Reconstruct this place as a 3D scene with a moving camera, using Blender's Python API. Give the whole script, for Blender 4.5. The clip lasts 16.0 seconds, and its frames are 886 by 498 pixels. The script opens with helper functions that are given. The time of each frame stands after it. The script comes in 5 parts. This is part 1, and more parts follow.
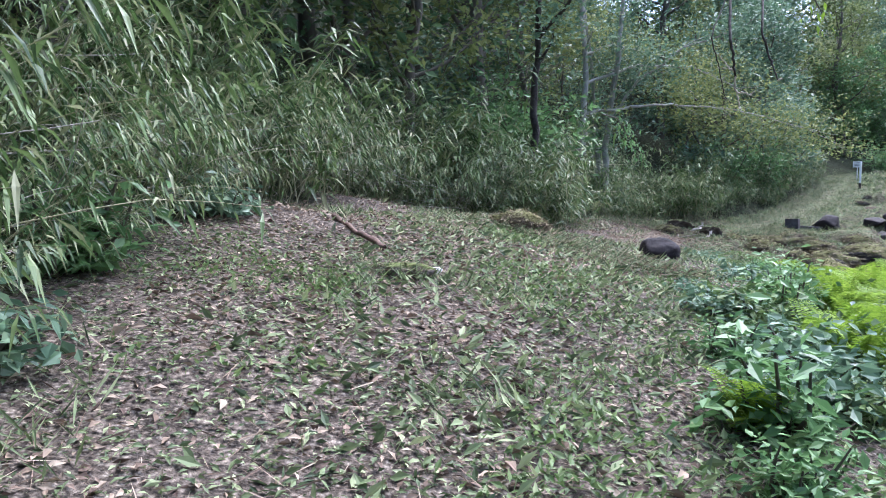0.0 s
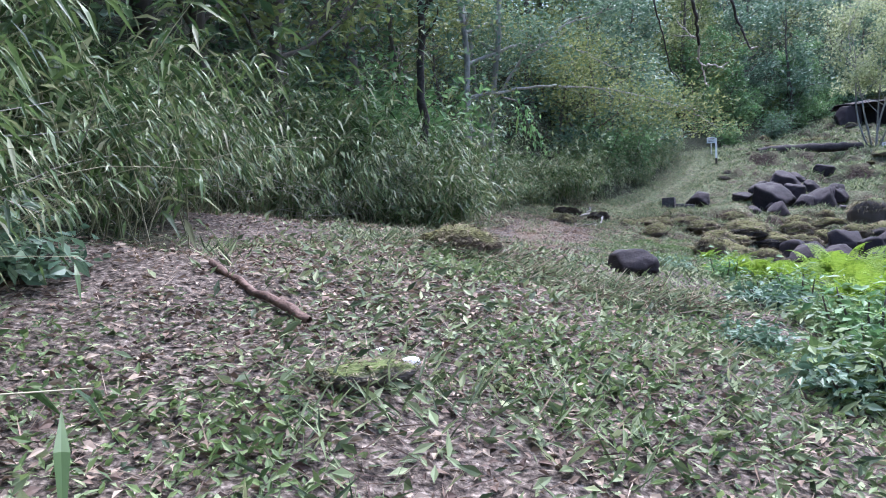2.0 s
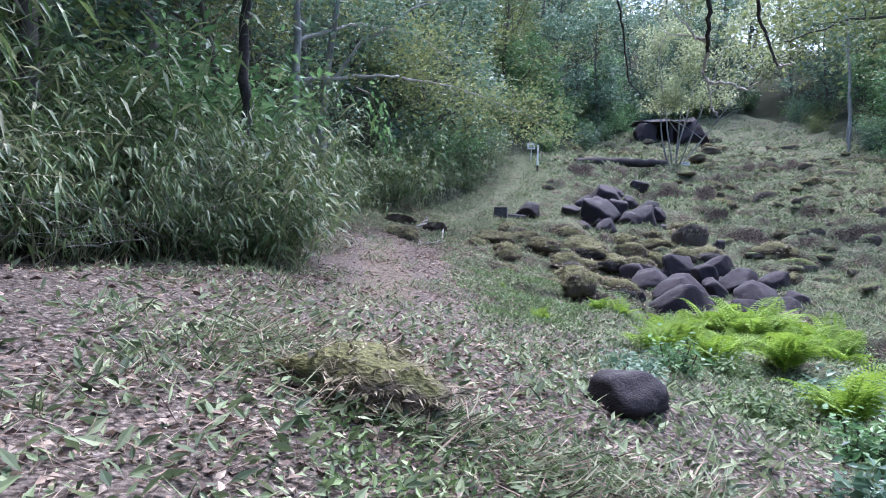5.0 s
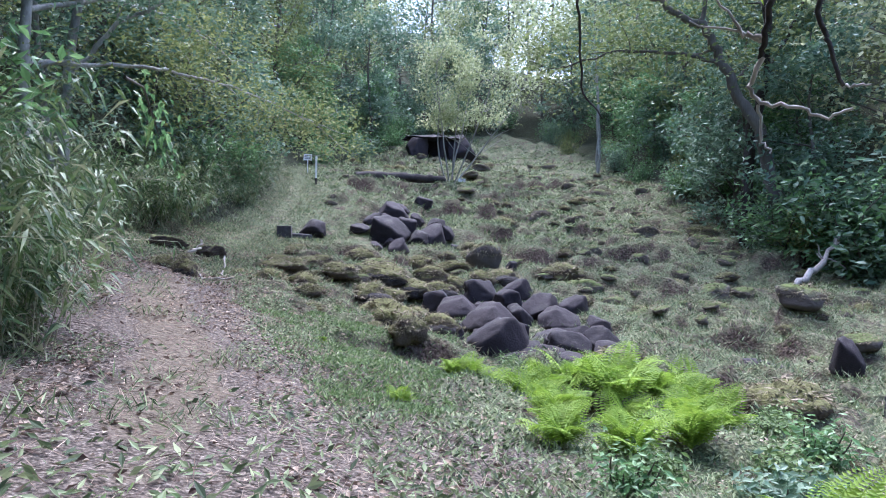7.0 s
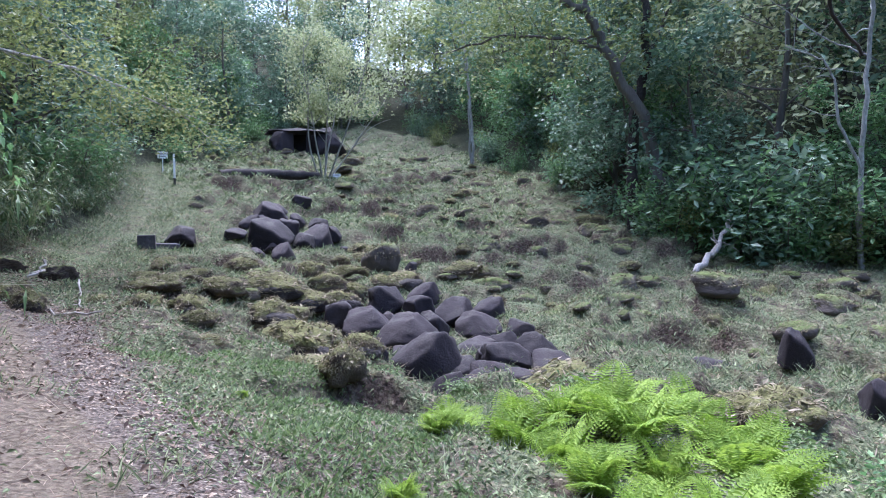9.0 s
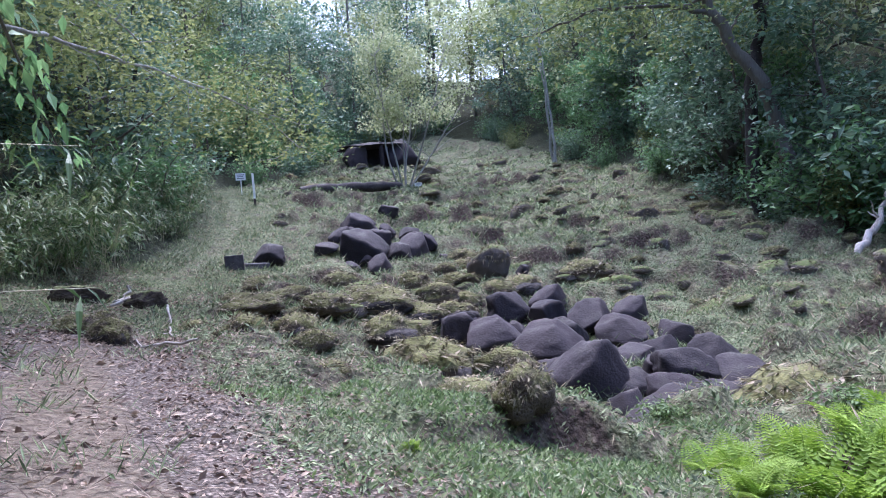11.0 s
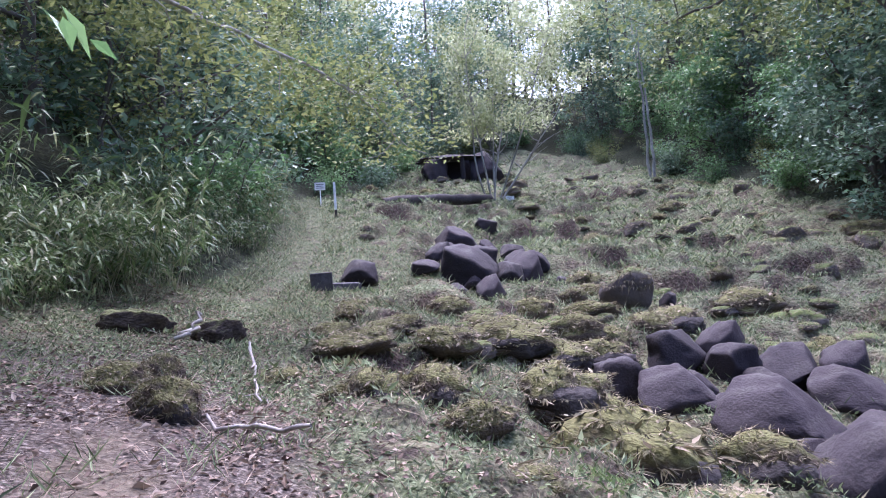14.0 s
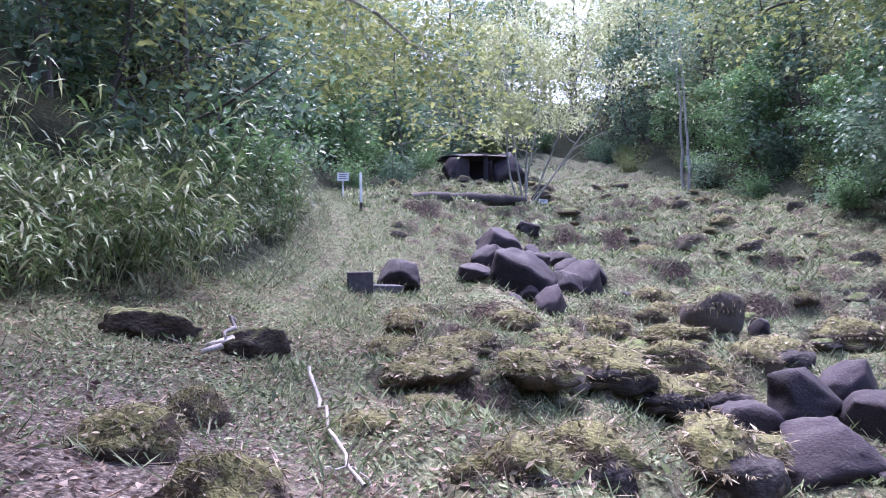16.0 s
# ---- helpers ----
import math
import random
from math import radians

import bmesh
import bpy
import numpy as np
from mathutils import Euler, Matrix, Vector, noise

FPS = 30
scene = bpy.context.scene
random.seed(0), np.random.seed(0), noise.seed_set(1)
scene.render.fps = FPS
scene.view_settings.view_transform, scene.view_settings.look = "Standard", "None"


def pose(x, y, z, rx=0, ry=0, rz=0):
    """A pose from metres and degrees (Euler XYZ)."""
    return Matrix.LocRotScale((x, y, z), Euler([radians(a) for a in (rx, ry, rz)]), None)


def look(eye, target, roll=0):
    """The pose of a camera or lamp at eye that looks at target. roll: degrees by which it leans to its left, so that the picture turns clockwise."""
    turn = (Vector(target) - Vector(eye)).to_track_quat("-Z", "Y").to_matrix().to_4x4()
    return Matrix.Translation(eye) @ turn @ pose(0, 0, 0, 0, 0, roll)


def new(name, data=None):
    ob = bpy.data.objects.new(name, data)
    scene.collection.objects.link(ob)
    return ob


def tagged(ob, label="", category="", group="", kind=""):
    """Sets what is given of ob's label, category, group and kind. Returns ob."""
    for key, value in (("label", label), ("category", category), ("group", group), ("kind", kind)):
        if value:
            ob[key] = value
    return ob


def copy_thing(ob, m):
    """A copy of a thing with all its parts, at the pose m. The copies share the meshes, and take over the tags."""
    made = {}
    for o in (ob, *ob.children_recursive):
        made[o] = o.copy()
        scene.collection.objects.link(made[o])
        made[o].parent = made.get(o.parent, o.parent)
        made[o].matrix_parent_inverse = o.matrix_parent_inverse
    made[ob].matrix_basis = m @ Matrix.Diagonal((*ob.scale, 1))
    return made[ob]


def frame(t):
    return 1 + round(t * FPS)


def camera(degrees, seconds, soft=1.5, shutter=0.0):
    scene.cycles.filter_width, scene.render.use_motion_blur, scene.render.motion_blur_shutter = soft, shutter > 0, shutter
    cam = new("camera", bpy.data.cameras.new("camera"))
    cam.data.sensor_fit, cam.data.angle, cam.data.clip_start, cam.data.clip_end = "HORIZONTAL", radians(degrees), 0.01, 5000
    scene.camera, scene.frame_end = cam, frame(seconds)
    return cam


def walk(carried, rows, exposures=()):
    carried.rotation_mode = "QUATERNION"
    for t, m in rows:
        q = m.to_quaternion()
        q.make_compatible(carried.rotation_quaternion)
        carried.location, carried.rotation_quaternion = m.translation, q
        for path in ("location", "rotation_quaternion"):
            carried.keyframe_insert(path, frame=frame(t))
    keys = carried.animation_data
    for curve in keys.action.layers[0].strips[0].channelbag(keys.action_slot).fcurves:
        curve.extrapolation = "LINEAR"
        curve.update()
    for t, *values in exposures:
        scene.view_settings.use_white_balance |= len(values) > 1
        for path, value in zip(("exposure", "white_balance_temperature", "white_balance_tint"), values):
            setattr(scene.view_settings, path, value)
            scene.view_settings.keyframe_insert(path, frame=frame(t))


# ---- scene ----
cam = camera(64.9, 16.0, soft=1.0)
PATH = [
    (0, (-0.010, 1.300, 1.663), (-0.006, 3.299, 1.643), 0.4),
    (0.5, (-0.181, 1.956, 1.749), (-0.111, 3.954, 1.775), -1.0),
    (1, (-0.369, 2.561, 1.828), (-0.258, 4.558, 1.865), -4.6),
    (1.5, (-0.495, 3.103, 1.953), (-0.166, 5.075, 1.929), -4.3),
    (2, (-0.535, 3.674, 2.086), (-0.139, 5.634, 2.020), -3.2),
    (2.5, (-0.607, 4.167, 2.284), (-0.037, 6.083, 2.207), -1.9),
    (3, (-0.626, 4.725, 2.397), (0.019, 6.618, 2.402), -6.1),
    (3.5, (-0.720, 5.298, 2.541), (0.133, 7.106, 2.485), -2.6),
    (3.7, (-0.693, 5.502, 2.553), (0.198, 7.291, 2.468), -2.5),
    (5.8, (0.015, 8.073, 2.974), (0.976, 9.823, 2.863), 1.6),
    (6, (0.081, 8.331, 3.006), (1.055, 10.075, 2.911), 1.8),
    (6.5, (0.202, 8.946, 3.085), (1.34, 10.589, 3.015), 0.2),
    (6.9, (0.315, 9.493, 3.14), (1.726, 10.907, 3.04), 0.5),
    (7, (0.357, 9.626, 3.152), (1.821, 10.985, 3.059), 0.6),
    (7.5, (0.596, 10.218, 3.248), (2.259, 11.329, 3.279), 0.7),
    (8, (0.766, 10.829, 3.283), (2.442, 11.92, 3.296), 0.5),
    (8.5, (0.989, 11.38, 3.306), (2.687, 12.431, 3.19), -1.4),
    (8.7, (1.132, 11.611, 3.316), (2.835, 12.654, 3.195), -1.6),
    (10.8, (2.604, 14.219, 2.913), (4.24, 15.367, 2.85), -6.1),
    (11, (2.759, 14.432, 2.922), (4.355, 15.636, 2.859), -6.2),
    (11.5, (3.086, 14.946, 2.898), (4.599, 16.254, 2.843), -4.5),
    (12, (3.445, 15.483, 2.892), (4.944, 16.805, 2.822), -5.0),
    (12.5, (3.784, 16.013, 2.905), (5.281, 17.339, 2.842), -4.2),
    (13, (4.062, 16.56, 2.978), (5.558, 17.887, 2.959), -1.5),
    (13.5, (4.363, 17.169, 2.988), (5.853, 18.503, 2.996), -2.2),
    (14, (4.607, 17.771, 3.017), (6.094, 19.109, 3.024), -5.0),
    (14.5, (4.898, 18.383, 3.025), (6.381, 19.725, 3.03), -6.9),
    (15, (5.085, 18.991, 3.049), (6.575, 20.325, 3.049), -1.7),
    (15.5, (5.328, 19.601, 3.033), (6.816, 20.938, 3.042), -3.1),
    (16, (5.499, 20.233, 3.092), (6.986, 21.571, 3.105), -1.6),
]
# exposure in stops, white balance in kelvin and tint, as the phone drifts
LOOKS = [(0, 2.2, 5350, 15), (3.5, 2.15, 5220, 20), (8, 2.2, 5200, 18), (11, 2.15, 5200, 24), (13.5, 2.15, 5350, 31), (14.5, 2.5, 5350, 34), (16, 2.6, 5350, 37)]
walk(cam, [(t, look(eye, target, roll)) for t, eye, target, roll in PATH], LOOKS)

# ---- light: bright thin cloud, the sun high behind it ----
world = bpy.data.worlds.new("sky")
scene.world = world
world.use_nodes = True
wn = world.node_tree.nodes
sky = wn.new("ShaderNodeTexSky")
sky.sky_type, sky.sun_disc = "NISHITA", False
sky.sun_elevation, sky.sun_rotation = radians(65), radians(50)
sky.dust_density, sky.ozone_density, sky.air_density = 4.0, 1.0, 1.0
wn["Background"].inputs["Strength"].default_value = 0.15
world.node_tree.links.new(sky.outputs[0], wn["Background"].inputs["Color"])
sun = new("sun", bpy.data.lights.new("sun", "SUN"))
sun.data.energy, sun.data.angle, sun.data.color = 1.3, radians(40), (1.0, 0.97, 0.93)
sun.matrix_world = look((21, 17.5, 60), (0, 0, 0))

# ---- materials ----
def rgb(c):
    return (*c, 1)


def material(name, stops, scale=8.0, rough=0.8, bump=0.3, island=0.0, per_object=0.0, translucent=0.0, wear=None, top=None, spec=0.3, stretch=(1, 1, 1)):
    """Noise between the colours in stops; island: share of the colour taken by each leaf; top: a colour that grows on upward faces."""
    m = bpy.data.materials.new(name)
    m.use_nodes = True
    nt = m.node_tree
    n, link = nt.nodes, nt.links.new
    p = n["Principled BSDF"]
    p.inputs["Roughness"].default_value = rough
    p.inputs["Specular IOR Level"].default_value = spec
    geo, co = n.new("ShaderNodeNewGeometry"), n.new("ShaderNodeTexCoord")
    mp = n.new("ShaderNodeMapping")
    mp.inputs["Scale"].default_value = stretch
    link(co.outputs["Object"], mp.inputs[0])
    fine = n.new("ShaderNodeTexNoise")
    fine.inputs["Scale"].default_value, fine.inputs["Detail"].default_value = scale, 6
    link(mp.outputs[0], fine.inputs["Vector"])
    broad = n.new("ShaderNodeTexNoise")
    broad.inputs["Scale"].default_value, broad.inputs["Detail"].default_value = scale * 0.13, 3
    link(mp.outputs[0], broad.inputs["Vector"])
    add = n.new("ShaderNodeMath")
    add.operation = "MULTIPLY_ADD"
    link(broad.outputs["Fac"], add.inputs[0])
    add.inputs[1].default_value = 0.5
    half = n.new("ShaderNodeMath")
    half.operation = "MULTIPLY"
    half.inputs[1].default_value = 0.5
    link(fine.outputs["Fac"], half.inputs[0])
    link(half.outputs[0], add.inputs[2])
    value = add.outputs[0]
    for share, source in ((island, geo.outputs["Random Per Island"]), (per_object, n.new("ShaderNodeObjectInfo").outputs["Random"])):
        if share:
            mix = n.new("ShaderNodeMix")
            mix.inputs[0].default_value = share
            link(value, mix.inputs[2])
            link(source, mix.inputs[3])
            value = mix.outputs[0]
    ramp = n.new("ShaderNodeValToRGB")
    lo, hi = (0.3, 0.7) if not (island or per_object) else (0.12, 0.88)
    els = ramp.color_ramp.elements
    while len(els) < len(stops):
        els.new(0.5)
    for i, c in enumerate(stops):
        els[i].position, els[i].color = lo + (hi - lo) * i / max(1, len(stops) - 1), rgb(c)
    link(value, ramp.inputs[0])
    colour = ramp.outputs[0]
    if top:
        sep = n.new("ShaderNodeSeparateXYZ")
        link(geo.outputs["Normal"], sep.inputs[0])
        reach = n.new("ShaderNodeMath")
        reach.operation = "MULTIPLY_ADD"
        link(broad.outputs["Fac"], reach.inputs[0])
        reach.inputs[1].default_value = 1.6
        link(sep.outputs[2], reach.inputs[2])
        edge = n.new("ShaderNodeMapRange")
        edge.inputs[1].default_value, edge.inputs[2].default_value = top[1], top[1] + 0.35
        link(reach.outputs[0], edge.inputs[0])
        moss = n.new("ShaderNodeMix")
        moss.data_type = "RGBA"
        mramp = n.new("ShaderNodeValToRGB")
        mramp.color_ramp.elements[0].position, mramp.color_ramp.elements[1].position = 0.35, 0.65
        mramp.color_ramp.elements[0].color, mramp.color_ramp.elements[1].color = rgb(top[0]), rgb([min(1, 1.9 * v) for v in top[0]])
        link(fine.outputs["Fac"], mramp.inputs[0])
        link(edge.outputs[0], moss.inputs[0])
        link(colour, moss.inputs[6])
        link(mramp.outputs[0], moss.inputs[7])
        colour = moss.outputs[2]
    link(colour, p.inputs["Base Color"])
    if bump:
        b = n.new("ShaderNodeBump")
        b.inputs["Strength"].default_value, b.inputs["Distance"].default_value = bump, 0.04
        link(fine.outputs["Fac"], b.inputs["Height"])
        link(b.outputs[0], p.inputs["Normal"])
    if translucent:
        tr, mixs = n.new("ShaderNodeBsdfTranslucent"), n.new("ShaderNodeMixShader")
        link(colour, tr.inputs[0])
        mixs.inputs[0].default_value = translucent
        link(p.outputs[0], mixs.inputs[1])
        link(tr.outputs[0], mixs.inputs[2])
        link(mixs.outputs[0], n["Material Output"].inputs[0])
    return m


LEAF_DARK = material("dark_evergreen_leaf", [(0.036, 0.072, 0.036), (0.072, 0.138, 0.060), (0.144, 0.216, 0.108)], 3, 0.4, 0, 0.75, 0.2, 0.35)
LEAF_OLIVE = material("olive_leaf", [(0.075, 0.100, 0.031), (0.163, 0.200, 0.069), (0.300, 0.325, 0.125)], 3, 0.55, 0, 0.7, 0.25, 0.4)
LEAF_BLUE = material("grey_green_leaf", [(0.058, 0.104, 0.068), (0.117, 0.195, 0.117), (0.260, 0.338, 0.221)], 3, 0.36, 0, 0.75, 0.2, 0.35)
LEAF_MID = material("mid_green_leaf", [(0.060, 0.120, 0.048), (0.120, 0.228, 0.084), (0.240, 0.360, 0.156)], 3, 0.36, 0, 0.75, 0.2, 0.4)
# pale yellow leaves, brightened in colour to put haze on the far trees
LEAF_PALE_HAZE = material("pale_yellow_haze_leaf", [(0.2, 0.24, 0.11), (0.33, 0.37, 0.19), (0.47, 0.5, 0.3)], 3, 0.6, 0, 0.8, 0, 0.5)
LEAF_BAMBOO = material("bamboo_grass_leaf", [(0.03, 0.055, 0.022), (0.08, 0.135, 0.043), (0.155, 0.22, 0.078), (0.33, 0.33, 0.2)], 3, 0.42, 0, 0.8, 0.1, 0.3)
LEAF_FERN = material("bright_fern_frond", [(0.12, 0.2, 0.02), (0.21, 0.32, 0.035), (0.33, 0.44, 0.07)], 5, 0.6, 0, 0.4, 0.35, 0.45)
LEAF_WEED = material("cut_green_weed", [(0.045, 0.068, 0.032), (0.115, 0.15, 0.068), (0.2, 0.25, 0.12), (0.33, 0.37, 0.2)], 3, 0.6, 0, 0.85, 0, 0.25)
LEAF_DRY = material("dry_fallen_leaf", [(0.07, 0.045, 0.035), (0.17, 0.12, 0.09), (0.27, 0.2, 0.145), (0.4, 0.32, 0.24)], 3, 0.8, 0, 0.9, 0, 0.1)
TURF = material("dry_hanging_turf", [(0.05, 0.045, 0.028), (0.12, 0.11, 0.055), (0.2, 0.17, 0.1), (0.34, 0.28, 0.2)], 3, 0.85, 0, 0.85, 0, 0.15)
LEAF_FRESH = material("fresh_broad_leaf", [(0.06, 0.1, 0.035), (0.12, 0.18, 0.06), (0.22, 0.29, 0.11)], 3, 0.5, 0, 0.75, 0.1, 0.35)
GRASS = material("grass_blade", [(0.05, 0.07, 0.033), (0.11, 0.15, 0.07), (0.2, 0.25, 0.125), (0.34, 0.34, 0.22)], 3, 0.7, 0, 0.85, 0, 0.25)
BARK = material("grey_brown_bark", [(0.035, 0.03, 0.025), (0.09, 0.08, 0.065), (0.17, 0.155, 0.13)], 16, 0.9, 0.6, 0, 0.15, stretch=(1, 1, 0.25))
BARK_PALE = material("pale_lichen_bark", [(0.12, 0.115, 0.1), (0.25, 0.245, 0.22), (0.43, 0.425, 0.39)], 18, 0.85, 0.4, 0, 0, stretch=(1, 1, 0.4))
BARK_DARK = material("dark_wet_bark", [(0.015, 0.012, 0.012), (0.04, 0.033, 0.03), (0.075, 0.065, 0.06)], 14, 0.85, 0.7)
CULM = material("bamboo_grass_culm", [(0.1, 0.12, 0.05), (0.22, 0.22, 0.12), (0.36, 0.33, 0.22)], 6, 0.55, 0.1, 0.7)
DEADWOOD = material("bleached_dead_wood", [(0.15, 0.13, 0.115), (0.33, 0.3, 0.27), (0.5, 0.47, 0.43)], 20, 0.85, 0.5, stretch=(1, 1, 0.3))
REDSTICK = material("red_brown_stick", [(0.06, 0.038, 0.03), (0.14, 0.09, 0.07), (0.24, 0.165, 0.13)], 25, 0.85, 0.5)
ROCK = material("purple_grey_boulder", [(0.009, 0.007, 0.008), (0.02, 0.0155, 0.018), (0.036, 0.028, 0.031), (0.085, 0.07, 0.072)], 30, 0.85, 0.35, 0, 0.3, top=((0.03, 0.026, 0.024), 1.6))
ROCK_MOSS = material("mossy_stone", [(0.05, 0.042, 0.04), (0.095, 0.08, 0.07), (0.16, 0.135, 0.115)], 8, 0.95, 1.0, 0, 0.2, top=((0.07, 0.085, 0.026), 1.3))
MOUND = material("turf_mound", [(0.03, 0.022, 0.017), (0.085, 0.065, 0.047), (0.16, 0.13, 0.09)], 22, 1.0, 1.0, 0, 0.15, top=((0.085, 0.082, 0.032), 1.1))
PALE_STONE = material("whitish_stone", [(0.3, 0.3, 0.29), (0.5, 0.5, 0.48), (0.66, 0.66, 0.64)], 14, 0.85, 0.4)
WHITE = material("weathered_white_paint", [(0.6, 0.6, 0.58), (0.75, 0.75, 0.73), (0.82, 0.82, 0.8)], 12, 0.5, 0.05)
PRINT = material("grey_print", [(0.12, 0.12, 0.13), (0.16, 0.16, 0.17)], 12, 0.6, 0)
ROT = material("mossy_rotten_bark", [(0.02, 0.015, 0.012), (0.06, 0.045, 0.035), (0.13, 0.1, 0.075)], 14, 0.95, 1.0, top=((0.08, 0.085, 0.035), 1.25))
BLOCK = material("dark_concrete", [(0.035, 0.032, 0.038), (0.06, 0.055, 0.062), (0.09, 0.083, 0.09)], 12, 0.9, 0.5)


# ---- mesh helpers ----
def mesh_from(name, verts, faces, mats, smooth=False):
    me = bpy.data.meshes.new(name)
    verts = np.asarray(verts, dtype=np.float32)
    faces = np.asarray(faces, dtype=np.int32)
    k = faces.shape[1]
    me.vertices.add(len(verts))
    me.vertices.foreach_set("co", verts.ravel())
    me.loops.add(faces.size)
    me.loops.foreach_set("vertex_index", faces.ravel())
    me.polygons.add(len(faces))
    me.polygons.foreach_set("loop_start", np.arange(len(faces), dtype=np.int32) * k)
    me.polygons.foreach_set("use_smooth", np.full(len(faces), smooth))
    me.update(calc_edges=True)
    me.validate()
    me.materials.append(mats)
    return me


def part(name, data, mat, parent, label=""):
    """A mesh or a bmesh as one object under its thing."""
    if isinstance(data, bmesh.types.BMesh):
        me = bpy.data.meshes.new(name)
        data.to_mesh(me)
        data.free()
        me.materials.append(mat)
        data = me
    ob = new(name, data)
    ob.parent = parent
    return tagged(ob, label)


def unit(v):
    return v / np.maximum(1e-9, np.linalg.norm(v, axis=-1, keepdims=True))


def leaf_mesh(rng, base, way, length, width, droop=0.25, tilt=0.6):
    """Folded leaves: base and mid rib, two edges, a drooping tip; four triangles each."""
    n = len(base)
    way = unit(way)
    side = np.cross(way, (0, 0, 1.0)) + 1e-4
    side = unit(side)
    up = np.cross(side, way)
    a = rng.normal(0, tilt, n)[:, None]
    side, up = side * np.cos(a) + up * np.sin(a), up * np.cos(a) - side * np.sin(a)
    L, W = np.broadcast_to(length, n)[:, None], np.broadcast_to(width, n)[:, None]
    mid = base + way * L * 0.42
    low = np.array((0, 0, 1.0)) * L * droop
    v = np.stack([base, mid + side * W * 0.5 + up * W * 0.18 - low * 0.15, mid - low * 0.1, mid - side * W * 0.5 + up * W * 0.18 - low * 0.15, base + way * L * 0.97 - low], 1)
    f = np.array([(0, 1, 2), (0, 2, 3), (1, 4, 2), (2, 4, 3)])
    return v.reshape(-1, 3), (np.arange(n)[:, None, None] * 5 + f[None]).reshape(-1, 3)


def leaf_flat(rng, base, way, length, width, tilt=0.7):
    """Cheaper folded leaves: two triangles each."""
    n = len(base)
    way = unit(way)
    side = unit(np.cross(way, (0, 0, 1.0)) + 1e-4)
    up = np.cross(side, way)
    a = rng.normal(0, tilt, n)[:, None]
    side, up = side * np.cos(a) + up * np.sin(a), up * np.cos(a) - side * np.sin(a)
    L, W = np.broadcast_to(length, n)[:, None], np.broadcast_to(width, n)[:, None]
    mid = base + way * L * 0.45 + up * W * 0.15
    v = np.stack([base, mid + side * W * 0.5, base + way * L, mid - side * W * 0.5], 1)
    f = np.array([(0, 1, 2), (0, 2, 3)])
    return v.reshape(-1, 3), (np.arange(n)[:, None, None] * 4 + f[None]).reshape(-1, 3)


def tubes(paths, sides=6):
    """Round tapered tubes along lists of (points, radii), as vertices and quads."""
    vs, fs, at = [], [], 0
    for pts, rad in paths:
        pts, rad = np.asarray(pts, float), np.asarray(rad, float)
        d = unit(np.gradient(pts, axis=0))
        ref = np.array((1.0, 0, 0)) if abs(d[:, 2]).mean() > 0.6 else np.array((0, 0, 1.0))
        s = unit(np.cross(d, ref))
        u = np.cross(s, d)
        ang = np.linspace(0, 2 * np.pi, sides, endpoint=False)
        ring = pts[:, None] + rad[:, None, None] * (s[:, None] * np.cos(ang)[None, :, None] + u[:, None] * np.sin(ang)[None, :, None])
        k = len(pts)
        vs.append(ring.reshape(-1, 3))
        i, j = np.meshgrid(np.arange(k - 1), np.arange(sides), indexing="ij")
        j2 = (j + 1) % sides
        fs.append(np.stack([i * sides + j, i * sides + j2, (i + 1) * sides + j2, (i + 1) * sides + j], -1).reshape(-1, 4) + at)
        at += k * sides
    return np.concatenate(vs), np.concatenate(fs)


def wander(rng, start, way, length, steps, bend, lift=0.0):
    pts, d = [np.array(start, float)], unit(np.array(way, float))
    for _ in range(steps):
        d = unit(d + rng.normal(0, bend, 3) + np.array((0, 0, lift)))
        pts.append(pts[-1] + d * length / steps)
    return np.array(pts)

# ---- the lie of the land ----
SWELLS = [(0, 10, 5, 1.2364), (8, 28, 6, 0.2277), (9, 17, 4, 0.1692), (18, 16, 7, 0.0552), (0, -2, 5, -0.555),
          (28, 40, 9, 0.9012), (40, 30, 10, 1.2591), (14, 23, 4, -0.586), (4, 22, 5, 0.6476), (0, 32, 10, -0.3101)]
EDGE = np.array([(-3.2, -8), (-2.8, 1), (-2.4, 5), (-2.2, 7.6), (-1.6, 9.6), (-1.3, 14.2), (-0.4, 16), (1.4, 17.0), (2.9, 18.3), (3.8, 20.6), (5.6, 24.9), (7.5, 29.2),
                 (10.2, 30.8), (13.0, 32.1), (14.9, 33.5), (16.9, 35.7), (21.0, 40.5), (24.4, 45.2), (29, 47.8), (35, 50), (40, 53.8), (46, 57.5), (56, 60), (63, 56), (59, 48), (54, 41.5), (48, 35.5), (43, 30), (38.5, 25.7), (33.4, 21.8),
                 (30.6, 18.3), (29.4, 15), (29.6, 11), (26, 3), (18, -5), (8, -10)], float)
TRAIL = np.array([(0.3, -6), (0.0, 1.2), (-0.6, 4.8), (-0.35, 6.8), (0.1, 8.3), (0.8, 10.8), (2.5, 14.3), (3.9, 16.6), (5.2, 20.2), (8.0, 25.4), (12.2, 29.9), (16.2, 33.5), (19.6, 37.2), (23.3, 41.8), (26.4, 47)], float)


def to_line(x, y, line):
    best = np.full(np.shape(x), 1e9)
    for (ax, ay), (bx, by) in zip(line[:-1], line[1:]):
        t = np.clip(((x - ax) * (bx - ax) + (y - ay) * (by - ay)) / ((bx - ax) ** 2 + (by - ay) ** 2), 0, 1)
        best = np.minimum(best, np.hypot(x - ax - t * (bx - ax), y - ay - t * (by - ay)))
    return best


